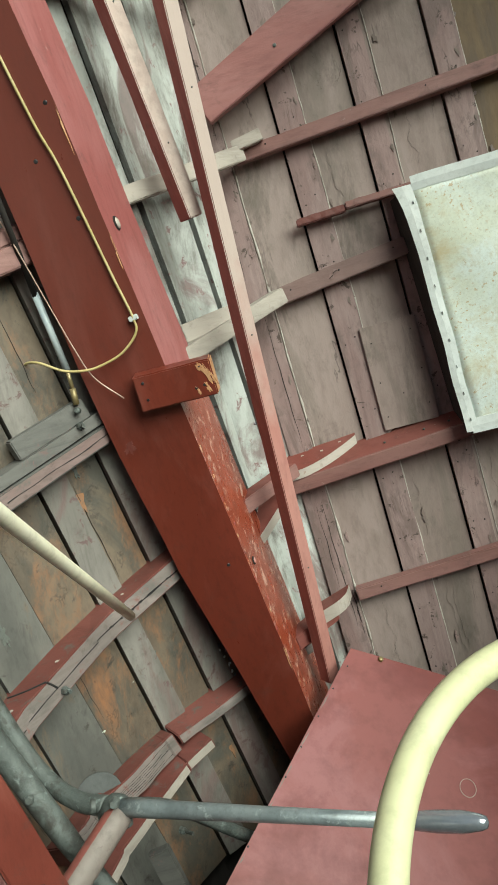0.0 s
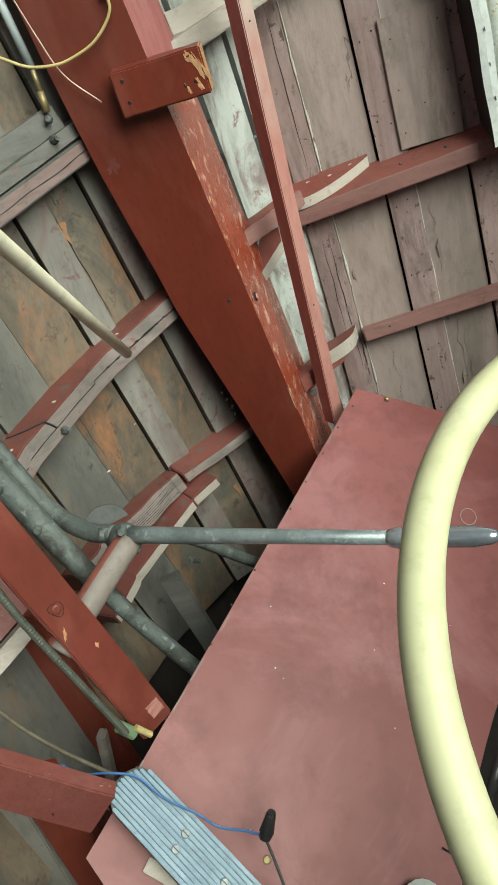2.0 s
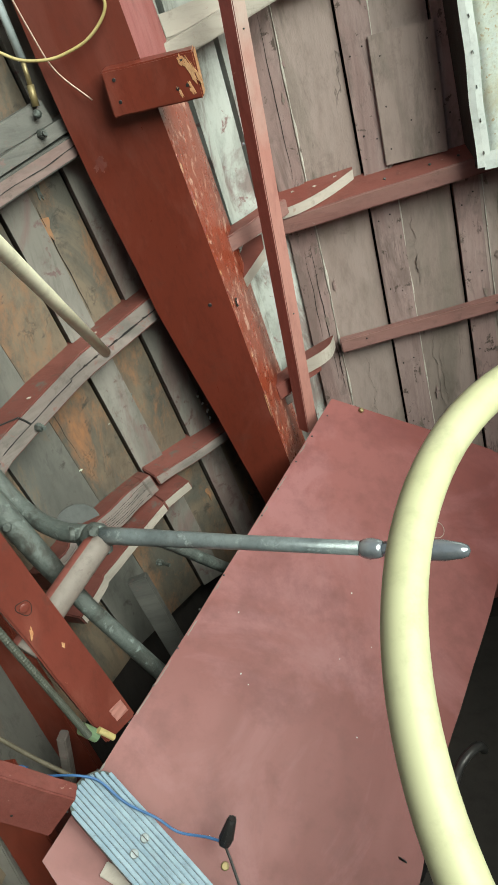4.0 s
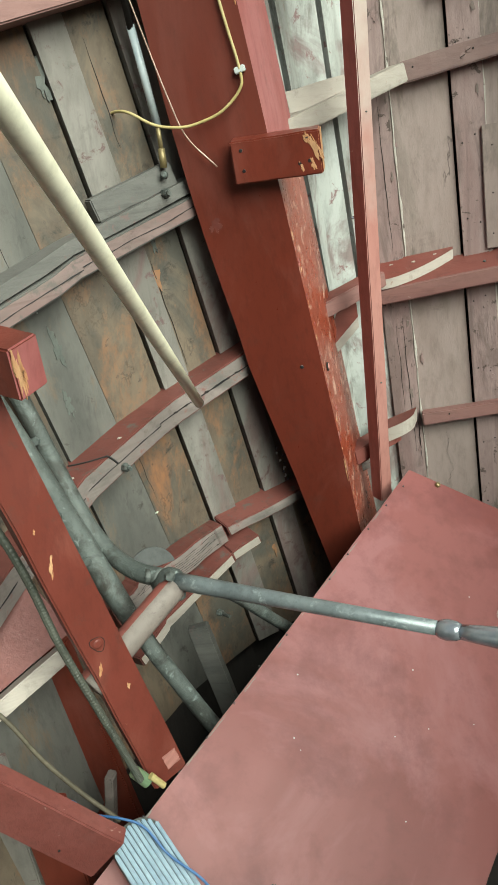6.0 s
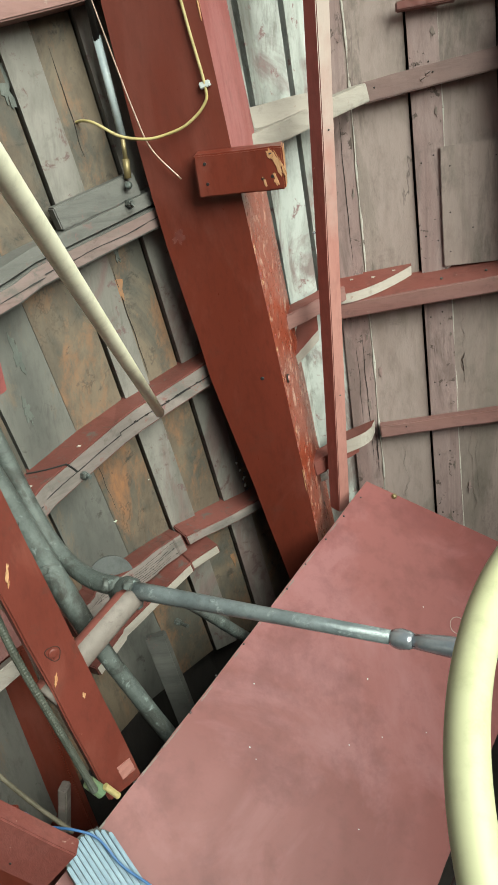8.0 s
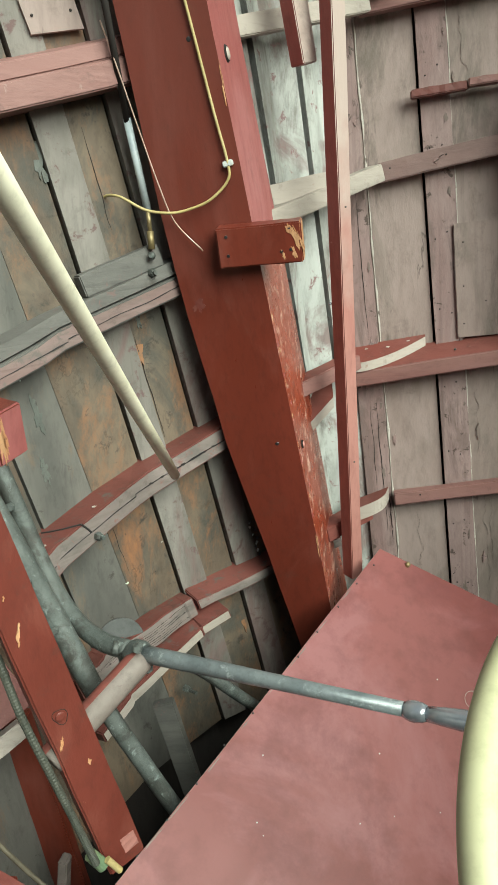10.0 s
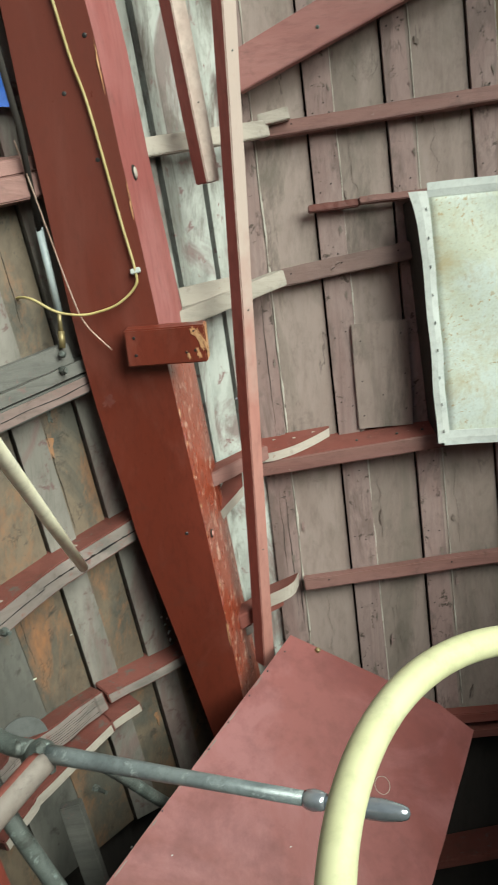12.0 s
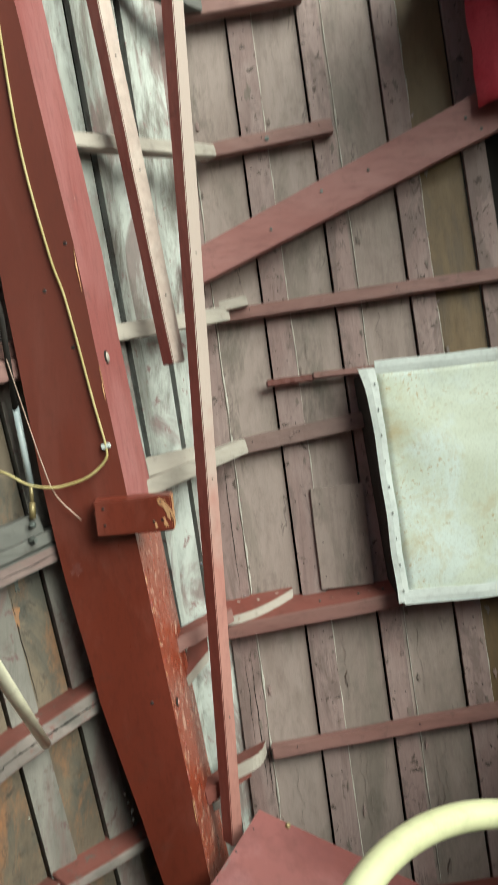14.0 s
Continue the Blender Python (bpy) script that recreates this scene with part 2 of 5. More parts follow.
STEEL = surface("dull_grey_steel_tube", (0.072, 0.088, 0.082), (0.125, 0.150, 0.141), (0.28, 0.345, 0.33), (0.58, 0.70), EVEN, 12, 120, (0.36, 0.6), 0.6, metal=0.12, dirt=0.75, patch=(0.050, 0.054, 0.048), patch_at=(0.49, 0.58))
DARK_STEEL = surface("dark_dusty_steel_plate", (0.030, 0.036, 0.035), (0.048, 0.056, 0.054), (0.09, 0.11, 0.105), (0.66, 0.74), EVEN, 14, 120, (0.5, 0.75), 0.3, vary=0.0, dirt=0.4)
LEVER_STEEL = surface("rubbed_grey_lever_steel", (0.15, 0.185, 0.195), (0.24, 0.29, 0.30), (0.40, 0.47, 0.48), (0.58, 0.70), EVEN, 12, 120, (0.25, 0.45), 0.2, metal=0.3, dirt=0.35, vary=0.0)
BRIGHT = surface("worn_bright_steel", (0.38, 0.44, 0.49), (0.48, 0.54, 0.59), None, stretch=EVEN, big=20, fine=90, rough=(0.12, 0.26), bump=0.03, metal=0.7, vary=0.0)
PALE_STEEL = surface("pale_blue_grey_sleeve", (0.36, 0.44, 0.47), (0.46, 0.54, 0.56), (0.45, 0.48, 0.47), (0.68, 0.76), EVEN, 14, 90, (0.2, 0.35), 0.05, vary=0.0)
BLUE_STEEL = surface("pale_blue_ribbed_alloy", (0.155, 0.245, 0.315), (0.21, 0.305, 0.37), (0.09, 0.12, 0.15), (0.64, 0.72), EVEN, 18, 100, (0.35, 0.55), 0.25, metal=0.2, vary=0.0, dirt=0.4)
CREAM = surface("cream_plastic", (0.49, 0.505, 0.30), (0.52, 0.535, 0.34), (0.45, 0.40, 0.2), (0.80, 0.84), EVEN, 8, 60, (0.45, 0.58), 0.02, vary=0.0)
POINTER = surface("cream_wooden_stick", (0.86, 0.86, 0.64), (0.88, 0.88, 0.70), (0.56, 0.50, 0.33), (0.78, 0.84), EVEN, 8, 60, (0.35, 0.5), 0.06, vary=0.0)
CANVAS = surface("stained_white_vinyl_cloth", (0.545, 0.605, 0.50), (0.61, 0.685, 0.595), (0.34, 0.27, 0.13), (0.66, 0.70), EVEN, 5, 220, (0.38, 0.55), 0.06, vary=0.0, second_at=(0.42, 0.58), stain=(0.47, 0.42, 0.26), stain_at=(0.53, 0.68), patch=(0.60, 0.70, 0.68), patch_at=(0.50, 0.62), dirt=0.08, speck=((0.40, 0.29, 0.13), 130.0, 0.60))
WHITE_FOLD = surface("clean_white_vinyl", (0.54, 0.60, 0.585), (0.60, 0.655, 0.635), (0.38, 0.36, 0.28), (0.70, 0.76), EVEN, 6, 80, (0.4, 0.55), 0.1, vary=0.0)
RED_CLOTH = surface("bright_red_cloth", (0.50, 0.025, 0.05), (0.58, 0.06, 0.085), None, stretch=EVEN, big=9, fine=150, rough=(0.6, 0.8), bump=0.25, vary=0.0)
BLUE_TAPE = surface("blue_masking_tape", (0.008, 0.15, 0.72), (0.015, 0.19, 0.80), None, stretch=EVEN, big=12, fine=120, rough=(0.5, 0.6), bump=0.1, vary=0.0)
BLUE_WIRE = surface("blue_wire_sleeve", (0.04, 0.13, 0.32), (0.06, 0.17, 0.38), None, stretch=EVEN, rough=(0.35, 0.5), bump=0.02, vary=0.0)
YELLOW_WIRE = surface("old_yellow_wire_sleeve", (0.42, 0.35, 0.14), (0.50, 0.43, 0.21), (0.22, 0.17, 0.08), (0.62, 0.7), EVEN, 20, 80, (0.4, 0.6), 0.05, vary=0.0)
COPPER = surface("tarnished_bare_wire", (0.42, 0.29, 0.23), (0.52, 0.42, 0.36), None, stretch=EVEN, rough=(0.3, 0.5), bump=0.02, metal=0.5, vary=0.0)
GREEN_CABLE = surface("green_grey_wound_cable", (0.048, 0.056, 0.044), (0.075, 0.085, 0.068), None, stretch=EVEN, big=20, fine=150, rough=(0.4, 0.6), bump=0.4, vary=0.0, dirt=0.4)
BROWN_CABLE = surface("dirty_brown_cable", (0.085, 0.075, 0.05), (0.13, 0.115, 0.08), None, stretch=EVEN, big=20, fine=120, rough=(0.5, 0.7), bump=0.4, vary=0.0)
GREEN_TAG = surface("pale_green_plastic", (0.13, 0.21, 0.12), (0.22, 0.28, 0.16), None, stretch=EVEN, big=20, rough=(0.4, 0.55), vary=0.0)
BLACK = surface("black_plastic", (0.015, 0.015, 0.016), (0.03, 0.03, 0.03), None, stretch=EVEN, rough=(0.3, 0.45), bump=0.05, vary=0.0)
CAULK = surface("old_white_caulk", (0.50, 0.49, 0.44), (0.38, 0.36, 0.32), (0.20, 0.16, 0.13), (0.58, 0.66), EVEN, 20, 90, (0.6, 0.8), 0.4, dirt=0.4)
NEAR_BLACK = surface("near_black", (0.014, 0.012, 0.010), (0.022, 0.018, 0.016), None, stretch=UPR, rough=(0.8, 0.95))
BRASS = surface("dull_brass", (0.26, 0.21, 0.10), (0.34, 0.28, 0.15), None, stretch=EVEN, rough=(0.35, 0.55), metal=0.5, vary=0.0, dirt=0.4)
PLAIN_WALL = surface("plain_grey_boat_side", (0.24, 0.21, 0.195), (0.30, 0.27, 0.25), None, stretch=EVEN, big=2)
CONCRETE = surface("dusty_floor_dark_as_shade", (0.020, 0.018, 0.016), (0.030, 0.026, 0.023), None, stretch=EVEN, big=3, fine=30, rough=(0.8, 0.95))

# ---- building helpers ----
PLACE = {}


def thing(name, at, label, category, group="", kind=""):
    """A thing: an empty at its base that carries its parts."""
    ob = new(name)
    ob.location = at
    ob.empty_display_size = 0.05
    PLACE[ob.name] = Vector(at)
    return tagged(ob, label, category, group, kind)


def part(name, bm, mats, parent=None, label="", smooth=False):
    """Link a bmesh, given in world metres, as one mesh object under a thing or a part."""
    base = PLACE[parent.name] if parent else Vector((0, 0, 0))
    bmesh.ops.recalc_face_normals(bm, faces=bm.faces)
    if not parent:
        base = sum((v.co for v in bm.verts), Vector()) / len(bm.verts)
    own = base
    for v in bm.verts:
        v.co -= base
    for f in bm.faces:
        f.smooth = smooth
    me = bpy.data.meshes.new(name)
    bm.to_mesh(me)
    bm.free()
    for m in mats if isinstance(mats, (list, tuple)) else (mats,):
        me.materials.append(m)
    ob = new(name, me)
    PLACE[ob.name] = own
    if parent:
        ob.parent = parent
    else:
        ob.location = base
    if label:
        ob["label"] = label
    return ob


def frame_of(p, q, side):
    p, q = Vector(p), Vector(q)
    d = (q - p).normalized()
    s = Vector(side)
    s = (s - s.dot(d) * d).normalized()
    return p, q, d, s, d.cross(s).normalized()


def bar(p, q, w, h, side, bevel=0.002, steps=6, wobble=0.0012, w2=None, h2=None, seed=0):
    """A sawn timber from p to q: w along side, h across it, with eased edges and a slight waviness."""
    p, q, d, s, n = frame_of(p, q, side)
    w2, h2 = w2 or w, h2 or h
    bm = bmesh.new()
    rings = []
    for k in range(steps + 1):
        f = k / steps
        c = p.lerp(q, f)
        ww, hh = (w + (w2 - w) * f) / 2, (h + (h2 - h) * f) / 2
        jog = [wobble * noise.noise(Vector((seed * 3.1 + i * 7.7, f * 9.0 + p.x * 13, p.z * 11))) for i in range(4)]
        corners = ((-1, -1), (1, -1), (1, 1), (-1, 1))
        rings.append([bm.verts.new(c + s * (a * (ww + jog[i])) + n * (b * (hh + jog[(i + 1) % 4]))) for i, (a, b) in enumerate(corners)])
    for a, b in zip(rings, rings[1:]):
        for i in range(4):
            bm.faces.new((a[i], a[(i + 1) % 4], b[(i + 1) % 4], b[i]))
    bm.faces.new(rings[0][::-1])
    bm.faces.new(rings[-1])
    bmesh.ops.recalc_face_normals(bm, faces=bm.faces)
    if bevel:
        sharp = [e for e in bm.edges if len(e.link_faces) == 2 and e.calc_face_angle() > 0.6]
        bmesh.ops.bevel(bm, geom=sharp, offset=bevel, segments=2, affect="EDGES", clamp_overlap=True)
    return bm


def paint(bm, direction, index, limit=0.75):
    """Give the faces that look along a direction another material slot."""
    bm.normal_update()
    d = Vector(direction).normalized()
    for f in bm.faces:
        if f.normal.dot(d) > limit:
            f.material_index = index


def tube(points, radius, sides=12, radii=None, closed=False):
    """A round tube through points, with a radius for each one if given."""
    pts = [Vector(p) for p in points]
    bm = bmesh.new()
    rings = []
    ref = Vector((0.13, 0.31, 0.94))
    for i, p in enumerate(pts):
        a = pts[i - 1] if (i or closed) else p
        b = pts[(i + 1) % len(pts)] if (i < len(pts) - 1 or closed) else p
        d = (b - a).normalized()
        s = (ref - ref.dot(d) * d).normalized()
        n = d.cross(s)
        ref = s
        r = radii[i] if radii else radius
        rings.append([bm.verts.new(p + (s * math.cos(t) + n * math.sin(t)) * r) for t in (2 * math.pi * k / sides for k in range(sides))])
    pairs = list(zip(rings, rings[1:])) + ([(rings[-1], rings[0])] if closed else [])
    for a, b in pairs:
        for k in range(sides):
            bm.faces.new((a[k], a[(k + 1) % sides], b[(k + 1) % sides], b[k]))
    if not closed:
        bm.faces.new(rings[0][::-1])
        bm.faces.new(rings[-1])
    return bm


def smooth_line(points, per=8):
    """Points on a smooth line through the given ones."""
    p = [Vector(a) for a in points]
    p = [2 * p[0] - p[1]] + p + [2 * p[-1] - p[-2]]
    out = []
    for i in range(1, len(p) - 2):
        for k in range(per):
            t = k / per
            out.append(0.5 * ((2 * p[i]) + (p[i + 1] - p[i - 1]) * t + (2 * p[i - 1] - 5 * p[i] + 4 * p[i + 1] - p[i + 2]) * t * t
                              + (3 * p[i] - p[i - 1] - 3 * p[i + 1] + p[i + 2]) * t ** 3))
    return out + [p[-2]]


def sheet(rows, thick, normal):
    """A board with corners given row by row, thickened against its normal."""
    n = Vector(normal).normalized() * thick
    bm = bmesh.new()
    top = [[bm.verts.new(p) for p in r] for r in rows]
    low = [[bm.verts.new(Vector(p) - n) for p in r] for r in rows]
    for a, b, c, d in ((top[i][j], top[i][j + 1], top[i + 1][j + 1], top[i + 1][j]) for i in range(len(rows) - 1) for j in range(len(rows[0]) - 1)):
        bm.faces.new((a, b, c, d))
    for a, b, c, d in ((low[i][j], low[i + 1][j], low[i + 1][j + 1], low[i][j + 1]) for i in range(len(rows) - 1) for j in range(len(rows[0]) - 1)):
        bm.faces.new((a, b, c, d))
    def rim(t, l):
        for k in range(len(t) - 1):
            bm.faces.new((t[k], l[k], l[k + 1], t[k + 1]))
    rim(top[0], low[0])
    rim(top[-1][::-1], low[-1][::-1])
    rim([r[0] for r in top][::-1], [r[0] for r in low][::-1])
    rim([r[-1] for r in top], [r[-1] for r in low])
    return bm


def disc(at, axis, r, h, sides=12, dome=0.3):
    """A screw or bolt head: a low drum with a domed top."""
    a = Vector(axis).normalized()
    at = Vector(at)
    return tube([at - a * h * 0.3, at + a * h * 0.55, at + a * h * 0.85, at + a * h], r, sides, [r, r, r * 0.8, r * dome])


def splash(at, axis, along, length, width, seed=0, thick=0.0007):
    """A thin ragged flake or scar lying on a surface."""
    a = Vector(axis).normalized()
    d = Vector(along)
    d = (d - d.dot(a) * a).normalized()
    s = a.cross(d)
    bm = bmesh.new()
    top, low = [], []
    for k in range(22):
        t = 2 * math.pi * k / 22
        r = 0.62 + 0.75 * noise.noise(Vector((math.cos(t) * 1.9 + seed * 5.7, math.sin(t) * 1.9, seed * 1.3)))
        r = max(0.18, r)
        p = Vector(at) + d * (math.cos(t) * r * length / 2) + s * (math.sin(t) * r * width / 2)
        top.append(bm.verts.new(p + a * thick))
        low.append(bm.verts.new(p - a * 0.001))
    bm.faces.new(top)
    bm.faces.new(low[::-1])
    for k in range(22):
        bm.faces.new((top[k], top[(k + 1) % 22], low[(k + 1) % 22], low[k]))
    return bm


# ---- the hull: one curved section, swept along the planks ----
SECTION = [Vector(p) for p in ((-0.2, 1.385), (-0.337, 1.28), (-0.50, 1.13), (-0.60, 0.97), (-0.66, 0.80), (-0.70, 0.60), (-0.72, 0.30), (-0.72, -0.3))]
LEAN_X, LEAN_Y, RAKE = 0.168, 0.284, 0.094
LOW, HIGH, BACK = 0.05, 2.45, 1.49


def hull(p, z, off=0.0, raked=True):
    """A point on the curved side: p along the section, at height z, off metres in from the planking."""
    s = p - RAKE * (z - 0.95) if raked else p
    left, i = s, 0
    while i < len(SECTION) - 2 and left > (SECTION[i + 1] - SECTION[i]).length:
        left -= (SECTION[i + 1] - SECTION[i]).length
        i += 1
    d = (SECTION[i + 1] - SECTION[i]).normalized()
    n = Vector((-d.y, d.x))
    xy = SECTION[i] + d * left + n * off
    return Vector((xy.x + LEAN_X * (0.95 - z), xy.y + LEAN_Y * (0.95 - z), z))


def hull_in(p, z):
    d = hull(p + 0.02, z) - hull(p - 0.02, z)
    return Vector((-d.y, d.x, 0)).normalized()


def seam_x(k, z):
    """The dark joints of the flat side, by number."""
    return (-0.121, 0.037, 0.189, 0.349, 0.500, 0.652, 0.805, 0.96)[k] - 0.040 * (z - 1.35)


def heights(n=9):
    return [LOW + (HIGH - LOW) * k / (n - 1) for k in range(n)]


# ---- the setting ----
def board_between(edge_a, edge_b, thick, inward, zs, seed=0, cup=0.0):
    """A plank whose two long edges are given as functions of height."""
    rows = []
    for z in zs:
        a, b = edge_a(z), edge_b(z)
        mid = (a + b) / 2 + Vector(inward) * (cup + 0.0015 * noise.noise(Vector((seed * 5.3, z * 4, 1.7))))
        rows.append((a, mid, b))
    return sheet(rows, thick, inward)


def flat(x, z, off=0.0):
    return Vector((x, BACK - off, z))


# Floor colour is near-black to stand in for deep shade in the bilge.
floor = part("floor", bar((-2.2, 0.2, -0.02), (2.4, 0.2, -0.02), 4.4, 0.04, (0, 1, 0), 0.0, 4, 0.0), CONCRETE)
tagged(floor, "dusty floor under the boat, darkened as bilge shade", "floor", kind="structure")
# Near-black backing; it stands in for shade wherever the planks stop.
outer = [[hull(p, z, -0.035) for z in (-0.0, 1.2, HIGH + 0.02)] for p in (0.02, 0.16, 0.30, 0.45, 0.60, 0.75, 0.95, 1.2, 1.6)]
outer = [[Vector((x - 0.04 * (z - 1.35), BACK + 0.05, z)) for z in (-0.0, 1.2, HIGH + 0.02)] for x in (1.4, -0.15)] + outer
wall_outer = part("wall_outer", sheet(outer, 0.02, (0.5, -0.8, 0)), NEAR_BLACK)
tagged(wall_outer, "near-black backing of the hull, standing in for shade in the openings", "wall", kind="structure")
for nm, pts in (("wall_east", ((1.4, BACK + 0.03), (1.42, -1.2))), ("wall_south", ((1.42, -1.2), (-1.1, -1.2))), ("wall_west", ((-1.1, -1.2), (-0.9, -0.2)))):
    (x0, y0), (x1, y1) = pts
    w = part(nm, bar((x0, y0, 0.75), (x1, y1, 0.75), 0.04, 1.5, (y1 - y0, x0 - x1, 0), 0.0, 3, 0.0), PLAIN_WALL)
    tagged(w, "plain painted boat side", "wall", kind="structure")

# Unseen panel added to keep light out of the low right gap.
shade_wall = part("wall_locker", bar((0.80, 0.35, 0.60), (0.80, 1.47, 0.60), 0.03, 1.20, (1, 0, 0), 0.0, 3, 0.0), PLAIN_WALL)
tagged(shade_wall, "unseen plain panel added to shade the low gap", "wall", kind="structure")
# Unseen deck boards, added overhead to darken the upper right planks.
deck = part("ceiling", bar((0.45, 1.21, 2.46), (1.40, 1.21, 2.46), 0.60, 0.03, (0, 1, 0), 0.0, 3, 0.0), NEAR_BLACK)
deck_side = part("ceiling_side", bar((0.95, 0.50, 2.46), (1.60, 0.50, 2.46), 0.82, 0.03, (0, 1, 0), 0.0, 3, 0.0), NEAR_BLACK)
tagged(deck_side, "unseen side deck added further out to shade the flat hull side", "ceiling", kind="structure")
tagged(deck, "unseen side deck added overhead to shade the flat hull side", "ceiling", kind="structure")
wall_flat = thing("wall_north", (0.2, BACK, 0.0), "flat hull side of mauve painted planks with seam battens", "wall", kind="structure")
wall_curved = thing("wall_northwest", (-0.5, 1.1, 0.0), "curved hull side of bare brown planks with grey seam battens", "wall", kind="structure")
wall_corner = thing("wall_corner", (-0.2, 1.4, 0.0), "narrow whitened planks between the two hull sides", "wall", kind="structure")

# ---- the large timber post ----
def beam_front(z):
    return 1.192 - 0.213 * (z - 0.998)


def beam_left(z):
    return float(np.interp(z, (0.4, 0.6, 0.8, 0.9, 1.0, 1.1, 1.2, 1.3, 1.62, 2.5), (-0.202, -0.242, -0.280, -0.301, -0.321, -0.334, -0.350, -0.362, -0.382, -0.426)))


def beam_right(z):
    return -0.273 + (1.749 - z) * 0.0935 - max(0.0, z - 1.75) * 0.03


def build_post():
    post = thing("timber_post", (-0.2, 1.3, 0.45), "large tapered post in glossy red oxide paint with chipped edges", "post")
    bm = bmesh.new()
    rings = []
    zs = [0.42 + 2.05 * k / 28 for k in range(29)]
    for z in zs:
        j = [0.0022 * noise.noise(Vector((i * 9.1, z * 8.0, 3.3))) for i in range(4)]
        y = beam_front(z)
        rings.append([bm.verts.new(c) for c in ((beam_left(z) + j[0], y, z), (beam_right(z) + j[1], y, z),
                                               (beam_right(z) + 0.012 + j[2], y + 0.17, z + 0.036), (beam_left(z) + j[3], y + 0.17, z + 0.036))])
    for a, b in zip(rings, rings[1:]):
        for i in range(4):
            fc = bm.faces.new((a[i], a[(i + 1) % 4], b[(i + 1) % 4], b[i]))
            # Right side (slots 1 and 2) is coloured brighter, as lit from the right.
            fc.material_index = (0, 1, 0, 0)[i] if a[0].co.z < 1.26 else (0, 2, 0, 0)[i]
    bm.faces.new(rings[0][::-1])
    bm.faces.new(rings[-1])
    sharp = [e for e in bm.edges if len(e.link_faces) == 2 and e.calc_face_angle() > 0.9]
    bmesh.ops.bevel(bm, geom=sharp, offset=0.0032, segments=2, affect="EDGES", clamp_overlap=True)
    bm.normal_update()
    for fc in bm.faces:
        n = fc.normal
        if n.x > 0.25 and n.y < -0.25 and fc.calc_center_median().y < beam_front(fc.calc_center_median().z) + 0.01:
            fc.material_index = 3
    part("shaft", bm, [BEAM_RED, LIT_SIDE_RED, PINK_RED, EDGE_WORN], post)
    for z, ln in ((0.80, 0.07), (1.52, 0.11), (1.70, 0.08)):
        c = Vector((beam_right(z) - 0.001, beam_front(z) + 0.0006, z))
        part("bare_chip", splash(c, (0.7, -0.7, -0.1), (-0.0935, -0.213, 1), ln, 0.005, ln * 90), RAW_END, post, "long chip of bare wood on the edge")
    for k in range(34):
        z = 0.66 + 0.60 * k / 34 + 0.012 * noise.noise(Vector((k * 2.7, 1, 4)))
        o = 0.003 + 0.040 * abs(noise.noise(Vector((k * 3.9, 7, 2))))
        c = Vector((beam_right(z) + 0.0706 * o + 0.0004, beam_front(z) + o, z))
        part("paint_flake", splash(c, (1, -0.07, 0.08), (-0.09, -0.21, 1), 0.008 + 0.022 * abs(noise.noise(Vector((k * 1.3, 5, 5)))), 0.005 + 0.010 * abs(noise.noise(Vector((k * 5.3, 2, 8)))), k * 1.9, 0.0004), (STICK_PINK, EDGE_WORN, PINK_RED)[k % 3], post, "pale chip in the red paint")
    for x, z, dx in ((-0.236, 0.998, 0), (-0.2835, 1.737, 0), (-0.3235, 1.671, 0), (-0.291, 1.585, 0)):
        part("drilled_hole", disc((x, beam_front(z) + 0.0015, z), (0, -1, -0.21), 0.0036, 0.0022, 10, 0.5), BLACK, post, "small dark drilled hole")
    part("scuff", splash((-0.333, beam_front(1.2375) + 0.0003, 1.2375), (0, -1, -0.21), (0.5, 0, 1), 0.034, 0.026, 2.2, 0.0004), BEAM_TOP, post, "pale rubbed scuff in the paint")
    for z, m, r, o in ((1.575, PALE_RAIL, 0.0085, 0.055), (0.985, STICK_PINK, 0.0055, 0.034)):
        c = Vector((beam_right(z) + 0.0706 * o, beam_front(z) + o, z))
        part("bolt_recess", disc(c, (1, -0.07, 0.08), r * 1.35, 0.0030, 18, 0.9), NEAR_BLACK, post, "dark countersunk recess in the side")
        part("bolt_head", disc(c + Vector((0.001, 0, 0)), (1, -0.07, 0.08), r, 0.0042, 14), m, post, "pale bolt head in the side")
    return post


